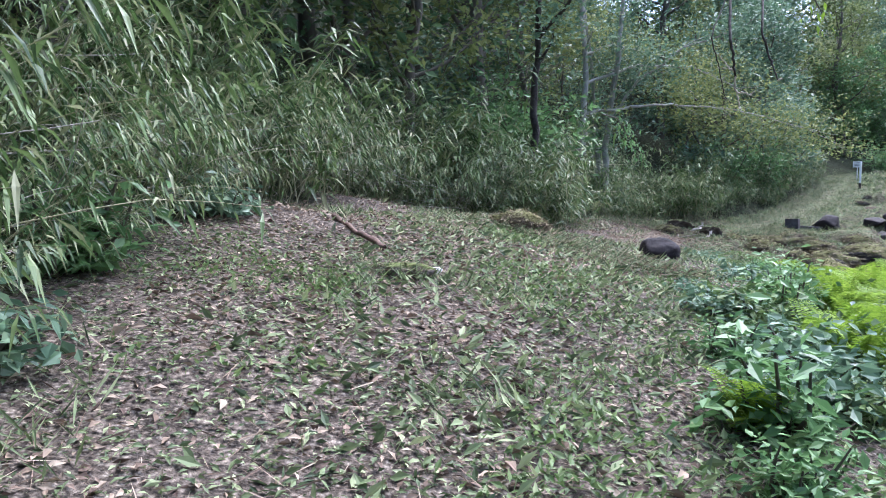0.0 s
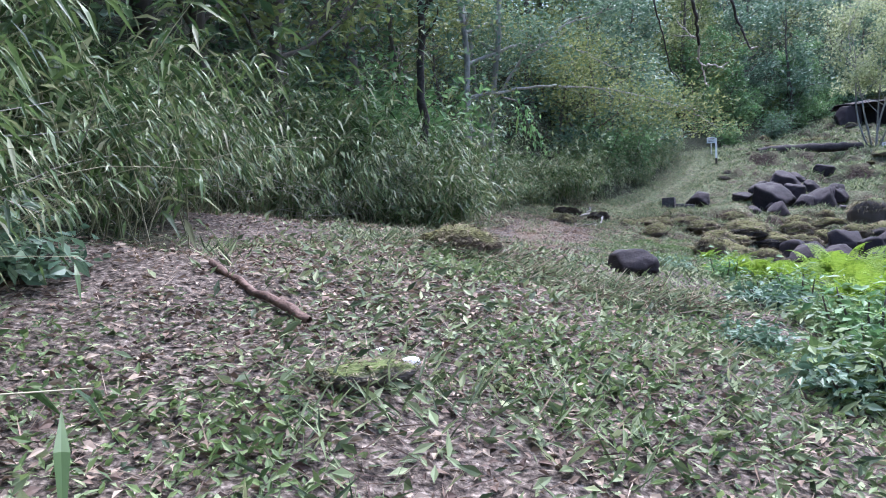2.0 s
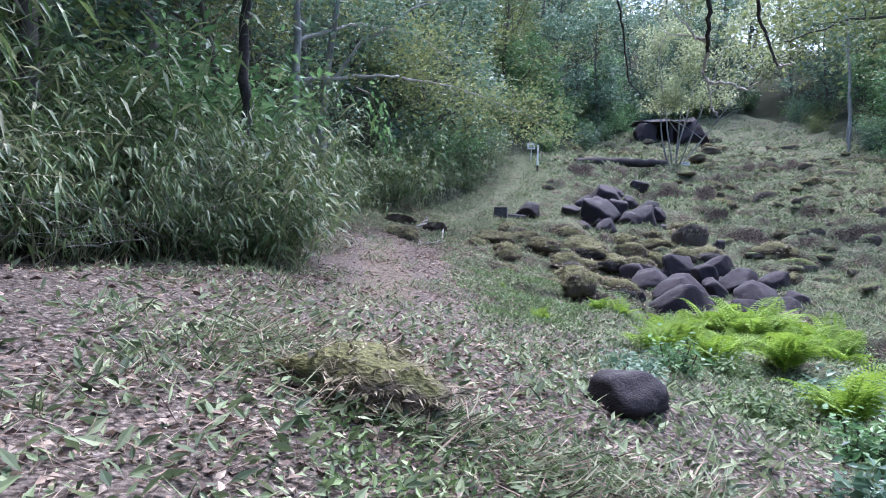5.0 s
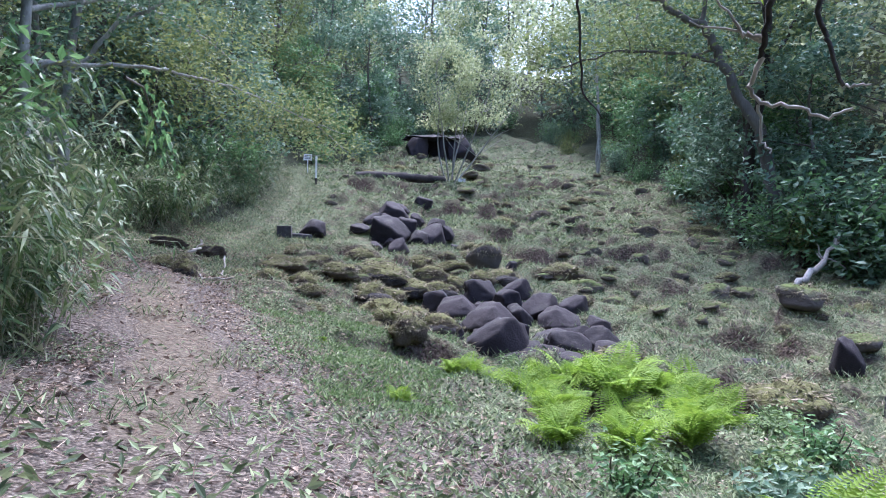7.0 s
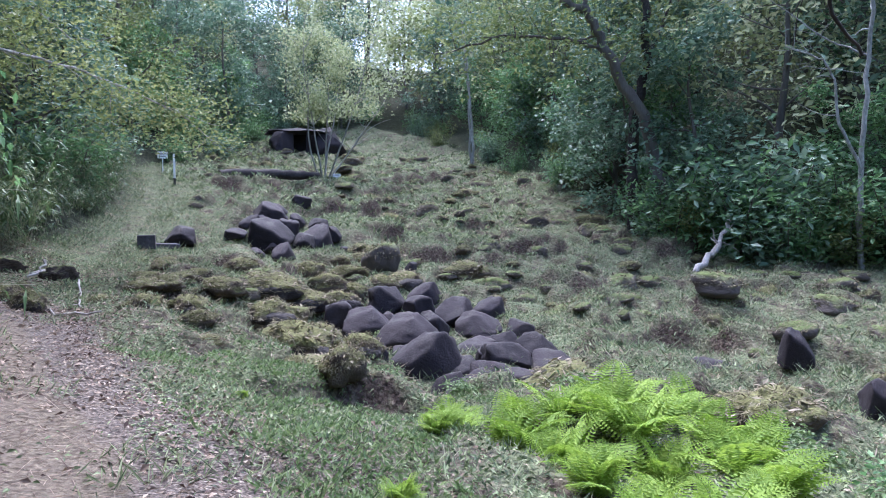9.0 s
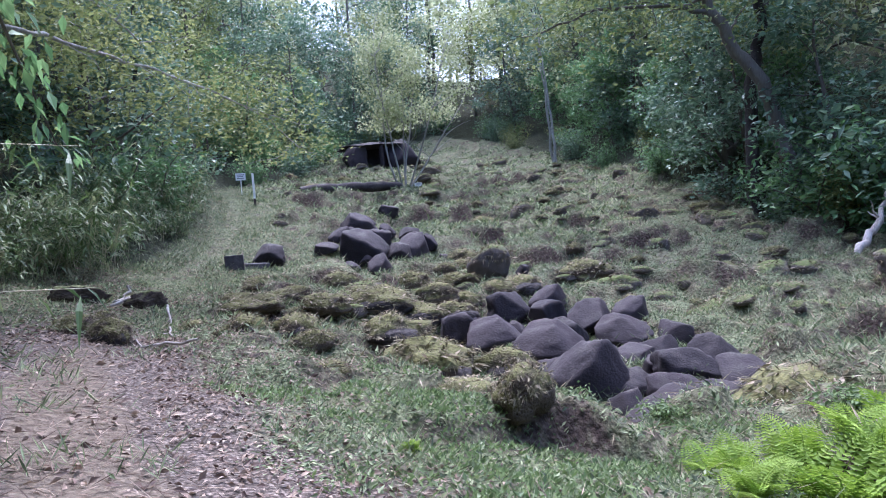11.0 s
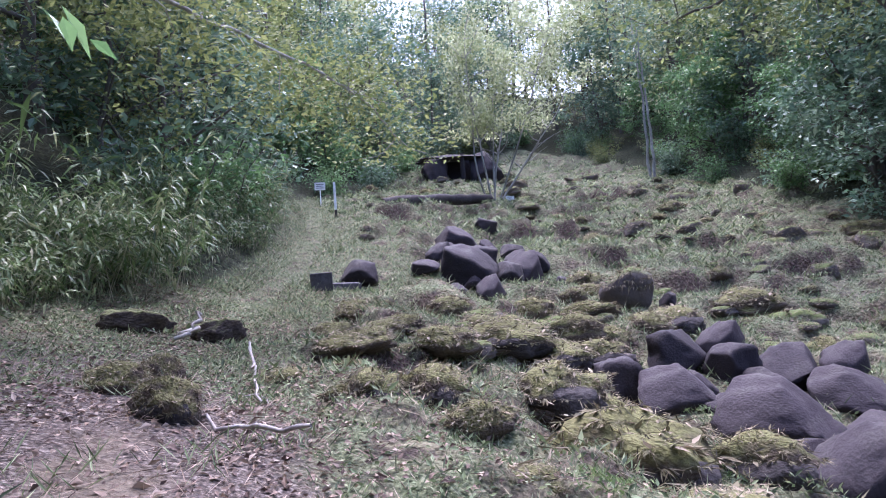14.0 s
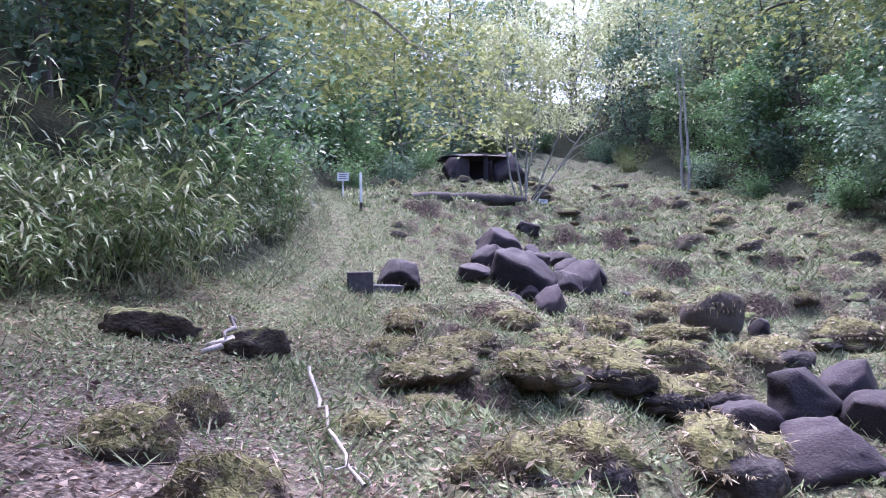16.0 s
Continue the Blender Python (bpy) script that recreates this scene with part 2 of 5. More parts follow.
def outside(x, y):
    """Metres beyond the edge of the clearing; negative within it."""
    x, y = np.asarray(x, float), np.asarray(y, float)
    ring = np.concatenate([EDGE, EDGE[:1]])
    d = to_line(x, y, ring)
    inn = np.zeros(x.shape, bool)
    for (ax, ay), (bx, by) in zip(ring[:-1], ring[1:]):
        inn ^= ((ay > y) != (by > y)) & (x < (bx - ax) * (y - ay) / (by - ay + 1e-12) + ax)
    return np.where(inn, -d, d)


def lumps(x, y, size, seed):
    """Smooth random relief, about -1 to 1."""
    def dot(i, j):
        h = np.sin(i * 127.1 + j * 311.7 + seed * 74.7) * 43758.5453
        return (h - np.floor(h)) * 2 - 1
    u, v = np.asarray(x, float) / size, np.asarray(y, float) / size
    i, j = np.floor(u), np.floor(v)
    a, b = u - i, v - j
    a, b = a * a * (3 - 2 * a), b * b * (3 - 2 * b)
    return (dot(i, j) * (1 - a) + dot(i + 1, j) * a) * (1 - b) + (dot(i, j + 1) * (1 - a) + dot(i + 1, j + 1) * a) * b


def ground_z(x, y):
    x, y = np.asarray(x, float), np.asarray(y, float)
    cx = np.clip(x, -14, 60)
    cy = np.clip(y, -9, 60)
    z = 0.2765 - 0.099 * cx - 0.001 * cy + 0.0049 * cx * cx - 0.0042 * cx * cy + 0.0044 * cy * cy
    for sx, sy, r, h in SWELLS:
        z = z + h * np.exp(-((cx - sx) ** 2 + (cy - sy) ** 2) / (2 * r * r))
    out = outside(x, y)
    far = np.maximum(0, out - 0.6)
    turn = np.arctan2(y - 15, x - 3) - radians(33.0)
    notch = 1 - 0.3 * np.exp(-(turn / 0.13) ** 2)
    z = z + notch * 75 * (1 - np.exp(-far * 0.6 / 75)) * (0.85 + 0.15 * lumps(x, y, 30, 5))
    trail = np.exp(-(to_line(x, y, TRAIL) / 1.1) ** 2)
    rough = np.clip(1 - trail, 0, 1) * np.clip(1 - np.maximum(0, out) / 12, 0.15, 1)
    field = np.clip((x - 3.5 - 0.15 * y) / 5, 0, 1)
    z = z + rough * (0.10 + 0.10 * field) * lumps(x, y, 1.7, 1) + rough * 0.07 * lumps(x, y, 0.7, 2) + 0.02 * lumps(x, y, 0.33, 3)
    soft = np.maximum(0, lumps(x, y, 1.3, 21)) ** 0.55 * 0.42 + np.maximum(0, lumps(x, y, 0.8, 22)) ** 0.6 * 0.22
    big = np.clip((lumps(x, y, 1.55, 24) + 0.05) / 0.26, 0, 1)
    small = np.clip((lumps(x, y, 0.72, 25) - 0.05) / 0.3, 0, 1)
    humps = big * big * (3 - 2 * big) * (0.4 + 0.14 * lumps(x, y, 2.6, 26)) + small * small * (3 - 2 * small) * 0.26 + 0.05 * lumps(x, y, 0.4, 27)
    heaps = np.exp(-((x - 15.7) ** 2 + (y - 21.2) ** 2) / 9) + np.exp(-((x - 21) ** 2 + (y - 31) ** 2) / 9)
    dome = humps + (soft - humps) * np.clip(heaps * 1.6, 0, 1)
    step = np.clip((x - 5.2 - 0.1 * np.maximum(0, y - 12)) / 3, 0, 1) * np.clip((y - 9) / 6, 0, 1) * np.clip(to_line(x, y, TRAIL) / 1.6 - 0.6, 0, 1)
    bed = 0.45 * np.exp(-((x - 10.7) ** 2 + (y - 18.4) ** 2) / 7.0)
    return z + dome * step * np.clip(1 - out / 3, 0, 1) - 0.2 * step - bed


def gz(x, y):
    return float(ground_z(np.array([x]), np.array([y]))[0])


def steps(*stretches):
    out = []
    for a, b, s in stretches:
        out += list(np.arange(a, b - 1e-6, s))
    return np.array(out)


xs = steps((-2400, -400, 400), (-400, -100, 50), (-100, -24, 8), (-24, -4, 1.0), (-4, 16, 0.14), (16, 32, 0.2), (32, 46, 0.32), (46, 76, 1.2), (76, 140, 8), (140, 400, 50), (400, 2401, 400))
ys = steps((-2400, -400, 400), (-400, -100, 50), (-100, -16, 8), (-16, -1, 1.0), (-1, 30, 0.14), (30, 40, 0.2), (40, 54, 0.32), (54, 80, 1.2), (80, 140, 8), (140, 400, 50), (400, 2401, 400))
gx, gy = np.meshgrid(xs, ys, indexing="ij")
gxf, gyf = gx.ravel(), gy.ravel()
i, j = np.meshgrid(np.arange(len(xs) - 1), np.arange(len(ys) - 1), indexing="ij")
quad = np.stack([i * len(ys) + j, (i + 1) * len(ys) + j, (i + 1) * len(ys) + j + 1, i * len(ys) + j + 1], -1).reshape(-1, 4)


def ground_material():
    m = bpy.data.materials.new("forest_floor")
    m.use_nodes = True
    nt = m.node_tree
    n, link = nt.nodes, nt.links.new
    p = n["Principled BSDF"]
    p.inputs["Roughness"].default_value, p.inputs["Specular IOR Level"].default_value = 0.95, 0.15
    co = n.new("ShaderNodeTexCoord")

    def noise_of(scale, detail=5):
        t = n.new("ShaderNodeTexNoise")
        t.inputs["Scale"].default_value, t.inputs["Detail"].default_value = scale, detail
        link(co.outputs["Object"], t.inputs["Vector"])
        return t.outputs["Fac"]

    def ramp_of(fac, stops):
        r = n.new("ShaderNodeValToRGB")
        while len(r.color_ramp.elements) < len(stops):
            r.color_ramp.elements.new(0.5)
        for e, (at, c) in zip(r.color_ramp.elements, stops):
            e.position, e.color = at, rgb(c)
        link(fac, r.inputs[0])
        return r.outputs[0]

    def mix_of(fac, a, b):
        x = n.new("ShaderNodeMix")
        x.data_type = "RGBA"
        link(fac, x.inputs[0]), link(a, x.inputs[6]), link(b, x.inputs[7])
        return x.outputs[2]

    litter = ramp_of(noise_of(34), [(0.3, (0.03, 0.024, 0.02)), (0.46, (0.085, 0.068, 0.055)), (0.58, (0.165, 0.135, 0.11)), (0.7, (0.32, 0.275, 0.225))])
    soil = ramp_of(noise_of(22), [(0.3, (0.085, 0.066, 0.048)), (0.6, (0.17, 0.138, 0.1)), (0.75, (0.26, 0.215, 0.16))])
    moss = ramp_of(noise_of(26), [(0.3, (0.03, 0.036, 0.02)), (0.46, (0.085, 0.1, 0.05)), (0.6, (0.17, 0.185, 0.1)), (0.72, (0.28, 0.28, 0.18))])
    patchy = ramp_of(noise_of(4.5, 8), [(0.3, (0.022, 0.017, 0.014)), (0.45, (0.08, 0.062, 0.047)), (0.6, (0.17, 0.16, 0.095)), (0.75, (0.27, 0.25, 0.17))])
    blotch = n.new("ShaderNodeMapRange")
    blotch.inputs[1].default_value, blotch.inputs[2].default_value = 0.42, 0.62
    link(noise_of(1.9, 8), blotch.inputs[0])
    moss = mix_of(blotch.outputs[0], moss, patchy)
    at = n.new("ShaderNodeAttribute")
    at.attribute_name = "cover"
    sep = n.new("ShaderNodeSeparateColor")
    link(at.outputs["Color"], sep.inputs[0])

    def edge_of(value, scale, lo, hi):
        a = n.new("ShaderNodeMath")
        a.operation = "MULTIPLY_ADD"
        link(noise_of(scale, 6), a.inputs[0])
        a.inputs[1].default_value = 0.9
        link(value, a.inputs[2])
        r = n.new("ShaderNodeMapRange")
        r.inputs[1].default_value, r.inputs[2].default_value = lo, hi
        link(a.outputs[0], r.inputs[0])
        return r.outputs[0]

    c = mix_of(edge_of(sep.outputs[1], 1.1, 0.75, 1.1), litter, moss)
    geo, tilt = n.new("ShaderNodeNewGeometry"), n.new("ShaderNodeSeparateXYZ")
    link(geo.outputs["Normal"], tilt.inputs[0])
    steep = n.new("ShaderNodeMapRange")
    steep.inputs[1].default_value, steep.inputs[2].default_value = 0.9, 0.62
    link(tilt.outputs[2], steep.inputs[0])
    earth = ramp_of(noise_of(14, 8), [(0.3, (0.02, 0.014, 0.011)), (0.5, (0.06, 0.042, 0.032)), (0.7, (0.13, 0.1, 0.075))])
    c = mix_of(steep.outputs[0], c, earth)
    c = mix_of(edge_of(sep.outputs[0], 1.7, 0.95, 1.15), c, soil)
    humus = ramp_of(noise_of(9), [(0.3, (0.015, 0.016, 0.01)), (0.5, (0.035, 0.04, 0.02)), (0.7, (0.08, 0.085, 0.045))])
    c = mix_of(edge_of(sep.outputs[2], 0.8, 0.6, 1.1), c, humus)
    link(c, p.inputs["Base Color"])
    b = n.new("ShaderNodeBump")
    b.inputs["Strength"].default_value, b.inputs["Distance"].default_value = 1.0, 0.12
    link(noise_of(11, 12), b.inputs["Height"])
    link(b.outputs[0], p.inputs["Normal"])
    return m


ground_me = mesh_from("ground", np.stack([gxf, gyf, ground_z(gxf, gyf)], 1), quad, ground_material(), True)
away, out = to_line(gxf, gyf, TRAIL), outside(gxf, gyf)
bare = np.exp(-(away / 0.55) ** 2) * np.clip((gyf - 11) / 4, 0, 1) * np.clip((25 - gyf) / 4, 0, 1)
wild = np.clip((out + 0.2) / 1.2, 0, 1)
green = np.clip((gxf - 2.2 - 0.12 * np.clip(gyf, 0, 24)) / 4.0, 0, 1) * np.clip(1 - out / 4, 0, 1) * np.clip(away / 1.8, np.clip((gyf - 22) / 6, 0.15, 1.0), 1)
attr = ground_me.color_attributes.new("cover", "FLOAT_COLOR", "POINT")
attr.data.foreach_set("color", np.stack([bare, green, wild, 0 * bare + 1], 1).astype(np.float32).ravel())
tagged(new("ground", ground_me), "forest floor of leaf litter, moss and bare trail soil", "ground", kind="structure")


def line_point(line, k):
    seg = np.hypot(*np.diff(line, axis=0).T)
    s = np.concatenate([[0], np.cumsum(seg)])
    return np.array([np.interp(k * s[-1], s, line[:, 0]), np.interp(k * s[-1], s, line[:, 1])])

# ---- plants ----
def make_tree(name, seed, h, r0, lean, crown_from, limbs, reach, twigs, per_twig, leaf, leaf_mat, bark, label, spread=0.35, lift=0.06, sides=7):
    rng = np.random.default_rng(seed)
    root = new(name)
    top = np.array((lean[0], lean[1], h))
    k = np.linspace(0, 1, 11)[:, None]
    line = np.array((0, 0, -0.6)) * (1 - k) + top * k + np.concatenate([np.zeros((1, 3)), np.cumsum(rng.normal(0, 0.018 * h / 2, (10, 3)) * (1, 1, 0), 0)])
    rad = r0 * (1 - 0.86 * k[:, 0]) * (1 + 0.55 * np.exp(-k[:, 0] * 22))
    paths, ends = [(line, rad)], []
    for a in range(limbs):
        f = crown_from + (1 - crown_from) * (a + rng.uniform(0, 0.8)) / limbs
        p = np.array([np.interp(f, k[:, 0], line[:, c]) for c in range(3)])
        az = a * 2.4 + rng.uniform(-0.5, 0.5)
        L = reach * (1.15 - 0.6 * f) * rng.uniform(0.7, 1.2)
        limb = wander(rng, p, (np.cos(az), np.sin(az), rng.uniform(0.15, 0.8)), L, 6, 0.16, lift)
        r = np.interp(f, k[:, 0], rad) * 0.5
        paths.append((limb, np.linspace(r, r * 0.2, 7)))
        ends.append(limb[-2:])
        for _ in range(twigs):
            q = limb[rng.integers(2, 7)]
            tw = wander(rng, q, rng.normal(0, 1, 3) * (1, 1, 0.6) + (np.cos(az), np.sin(az), 0.2), L * rng.uniform(0.25, 0.5), 3, 0.2)
            paths.append((tw, np.linspace(r * 0.25, r * 0.08, 4)))
            ends.append(tw[1:])
    thin = paths[1:] if sides > 5 else [p for p in paths[1:] if len(p[0]) > 4]
    (v, f), (v2, f2) = tubes(paths[:1], sides), tubes(thin, 4 if sides > 5 else 3)
    f2 = f2 + len(v)
    part("trunk", mesh_from(name + "_trunk", np.concatenate([v, v2]), np.concatenate([f, f2]), bark, True), bark, root)
    pts = np.concatenate(ends)
    n = int(per_twig * len(ends))
    base = pts[rng.integers(0, len(pts), n)] + rng.normal(0, spread, (n, 3)) * (1, 1, 0.7)
    way = rng.normal(0, 1, (n, 3)) * (1, 1, 0.5) + (0, 0, -0.25)
    size = leaf * rng.uniform(0.6, 1.3, n)
    part("crown", mesh_from(name + "_crown", *leaf_flat(rng, base, way, size, size * 0.5), leaf_mat), leaf_mat, root)
    return tagged(root, label, "tree", "forest trees")


def make_shrub(seed, h, w, stems, n, leaf, mat, label):
    rng = np.random.default_rng(seed)
    root = new("shrub")
    paths, tips = [], []
    for _ in range(stems):
        az = rng.uniform(0, 6.28)
        st = wander(rng, (rng.normal(0, w * 0.12), rng.normal(0, w * 0.12), -0.15), (np.cos(az) * w / h * 0.6, np.sin(az) * w / h * 0.6, 1), h * rng.uniform(0.6, 1.1), 6, 0.14)
        paths.append((st, np.linspace(0.03, 0.008, 7)))
        tips.append(st[1:])
    part("stem", mesh_from("shrub_stem", *tubes(paths, 5), BARK, True), BARK, root)
    pts = np.concatenate(tips)
    base = pts[rng.integers(0, len(pts), n)] + rng.normal(0, w * 0.17, (n, 3)) * (1, 1, 0.8)
    base[:, 2] = np.abs(base[:, 2])
    way = rng.normal(0, 1, (n, 3)) * (1, 1, 0.4) + (0, 0, -0.3)
    size = leaf * rng.uniform(0.6, 1.3, n)
    part("foliage", mesh_from("shrub_foliage", *leaf_flat(rng, base, way, size, size * 0.45), mat), mat, root)
    return tagged(root, label, "shrub", "forest shrubs")


def make_bamboo(seed, h, w, culms, per_culm, label, leaf=0.29):
    """Dwarf bamboo: thin arching culms, long drooping leaves in fans towards their tips."""
    rng = np.random.default_rng(seed)
    root = new("bamboo_grass")
    paths, base, way = [], [], []
    for _ in range(culms):
        az, L = rng.uniform(0, 6.28), h * rng.uniform(0.5, 1.15)
        c = wander(rng, (rng.normal(0, w * 0.35), rng.normal(0, w * 0.35), -0.12), (np.cos(az) * 0.25, np.sin(az) * 0.25, 1), L, 7, 0.08, -0.055)
        paths.append((c, np.linspace(0.007, 0.002, 8)))
        for _ in range(per_culm):
            f = rng.beta(2.4, 1.2) * 7
            q = c[int(f)] * (1 - f % 1) + c[min(7, int(f) + 1)] * (f % 1)
            a = rng.uniform(0, 6.28)
            base.append(q + rng.normal(0, 0.05, 3))
            way.append((np.cos(a), np.sin(a), rng.uniform(-0.7, 0.5)))
    part("culm", mesh_from("bamboo_culm", *tubes(paths, 3), CULM, True), CULM, root)
    base, way = np.array(base), np.array(way)
    size = leaf * rng.uniform(0.5, 1.25, len(base))
    part("leaves", mesh_from("bamboo_leaves", *leaf_mesh(rng, base, way, size, size * 0.15, 0.4, 0.5), LEAF_BAMBOO), LEAF_BAMBOO, root)
    return tagged(root, label, "bamboo grass", "bamboo grass on the bank")


def set_at(ob, x, y, turn=0.0, size=1.0, sink=0.0, tip=0.0):
    return pose(x, y, gz(x, y) - sink, tip, 0, turn) @ Matrix.Scale(size, 4)


def plant(kinds, places, keep_off=0.0, first=set()):
    """The first of each kind is moved to its place, the rest are copies."""
    places = [p for p in places if keep_off == 0 or float(to_line(np.array([p[0]]), np.array([p[1]]), TRAIL)[0]) > keep_off * (0.55 + 0.45 * p[3])]
    for a, (x, y, turn, size) in enumerate(places):
        ob = kinds[a % len(kinds)]
        if ob.name in first:
            copy_thing(ob, set_at(ob, x, y, turn, size))
        else:
            first.add(ob.name)
            ob.matrix_basis = set_at(ob, x, y, turn, size)


def scatter(rng, n, box, lo, hi, gap):
    """Places between lo and hi metres beyond the clearing's edge, no nearer to each other than gap."""
    got = []
    for _ in range(n * 60):
        if len(got) >= n:
            break
        x, y = rng.uniform(box[0], box[1]), rng.uniform(box[2], box[3])
        if lo < float(outside(np.array([x]), np.array([y]))[0]) < hi and all(math.hypot(x - a[0], y - a[1]) > gap for a in got):
            got.append((x, y, rng.uniform(0, 360), rng.uniform(0.8, 1.25)))
    return got


rng = random.Random(7)
forest = [
    make_tree("forest_tree", 11, 11, 0.17, (0.8, 0.4), 0.2, 15, 3.8, 5, 50, 0.23, LEAF_OLIVE, BARK, "broad-leaved forest tree with an olive-green crown", 0.42),
    make_tree("forest_tree", 12, 13, 0.2, (-0.7, 0.6), 0.18, 16, 4.0, 5, 50, 0.23, LEAF_DARK, BARK, "dark evergreen forest tree with a dense crown", 0.42),
    make_tree("forest_tree", 14, 10, 0.13, (1.2, 0.2), 0.25, 14, 3.6, 5, 48, 0.22, LEAF_OLIVE, BARK, "slim forest tree with a yellowish-green crown", 0.42),
]
low = [
    make_tree("evergreen_tree", 15, 8.5, 0.13, (0.4, -0.6), 0.05, 19, 2.9, 4, 48, 0.26, LEAF_BLUE, BARK, "evergreen tree with grey-green leaves down to the ground", 0.3, 0.02),
    make_tree("evergreen_tree", 16, 7.0, 0.11, (-0.5, 0.3), 0.05, 18, 2.8, 4, 48, 0.26, LEAF_MID, BARK, "low-branched green tree at the edge of the clearing", 0.3, 0.02),
]
plant([forest[k] for k in (0, 1, 2, 1)], scatter(rng, 26, (-9, 32, 0, 58), 2.4, 8, 2.6) + scatter(rng, 9, (-7, 1, -2, 17), 1.7, 4.5, 2.0) + scatter(rng, 10, (28, 66, 8, 66), 3, 9, 3.2))
plant(low, scatter(rng, 24, (27, 66, 6, 66), 0.9, 5.5, 2.5) + scatter(rng, 13, (6, 50, 24, 66), 2.2, 7, 2.8) + scatter(rng, 4, (-8, 3, 4, 20), 3.5, 7, 2.8))
far = [
    make_tree("hillside_tree", 21, 12, 0.2, (0.5, 0), 0.08, 15, 4.4, 3, 42, 0.36, LEAF_OLIVE, BARK, "tree with an olive crown on the hillside", 0.75, sides=5),
    make_tree("hillside_tree", 22, 13, 0.2, (0, 0.5), 0.06, 15, 4.4, 3, 42, 0.36, LEAF_BLUE, BARK, "tree with a grey-green crown on the hillside", 0.75, sides=5),
    # distant haze is painted into this crown's leaf colour
    make_tree("hillside_tree", 23, 11, 0.2, (0.3, 0.3), 0.08, 15, 4.6, 3, 42, 0.36, LEAF_PALE_HAZE, BARK, "tree with a yellow-green crown paled as by haze on the hillside", 0.8, sides=5),
]
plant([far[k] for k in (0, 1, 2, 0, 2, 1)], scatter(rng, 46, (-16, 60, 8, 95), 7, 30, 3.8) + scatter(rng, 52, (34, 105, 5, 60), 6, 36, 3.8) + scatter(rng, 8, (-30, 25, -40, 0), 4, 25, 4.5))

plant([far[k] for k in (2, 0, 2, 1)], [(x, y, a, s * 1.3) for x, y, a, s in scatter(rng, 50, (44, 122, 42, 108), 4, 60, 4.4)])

shrubs = [
    make_shrub(31, 2.2, 1.8, 9, 1800, 0.18, LEAF_MID, "dense green shrub at the edge of the forest"),
    make_shrub(32, 1.8, 1.6, 9, 1800, 0.17, LEAF_BLUE, "shrub with grey-green leaves at the forest edge"),
    make_shrub(33, 2.6, 1.7, 8, 1800, 0.17, LEAF_OLIVE, "loose olive-green shrub at the edge of the forest"),
]
plant([shrubs[k] for k in (0, 1, 0, 2)], scatter(rng, 40, (26, 66, 4, 66), -0.2, 3.5, 1.5) + scatter(rng, 22, (12, 56, 34, 68), 1.2, 6, 1.5) + scatter(rng, 14, (-6, 8, 0, 28), 2.2, 6, 1.4) + [(2.6, 22.4, 10, 1.4)], 2.4)
plant([shrubs[0], shrubs[1], shrubs[0]], [(30.1, 16.6, 0, 1.7), (29.9, 14.7, 70, 1.8), (30.4, 13.1, 30, 1.7), (31.2, 18.4, 120, 1.6), (30.9, 15.6, 200, 2.0), (28.9, 14.0, 90, 1.1), (29.6, 10.6, 60, 1.5)])

bamboo = [
    make_bamboo(41, 1.9, 1.0, 24, 28, "dense dwarf bamboo with long drooping green leaves"),
    make_bamboo(42, 1.6, 1.1, 24, 28, "dwarf bamboo with arching culms and narrow leaves"),
    make_bamboo(43, 2.4, 0.9, 22, 30, "tall dwarf bamboo leaning out over the trail"),
]
plant(bamboo, [(x, y, a, s * 0.8) for x, y, a, s in scatter(rng, 28, (-7, 0, 0.5, 9), 0.45, 3.0, 0.5)] + [(x, y, a, s * 1.2) for x, y, a, s in scatter(rng, 40, (-5, 5, 9, 19), 0.3, 2.8, 0.5)] + scatter(rng, 22, (1, 8, 19, 28), 0.1, 2.6, 0.5) + [(2.0, 17.0, 20, 0.8), (2.5, 17.6, 90, 0.85), (2.7, 18.6, 10, 0.8), (2.9, 19.4, 50, 0.8), (3.3, 20.4, 70, 0.8), (2.5, 18.6, 140, 1.2), (2.9, 20.2, 200, 1.2), (1.5, 16.8, 0, 0.8), (2.2, 16.9, 33, 1.0), (2.4, 17.8, 70, 1.1)] + scatter(rng, 95, (4, 24, 23, 46), -0.1, 2.4, 0.6), 1.45)



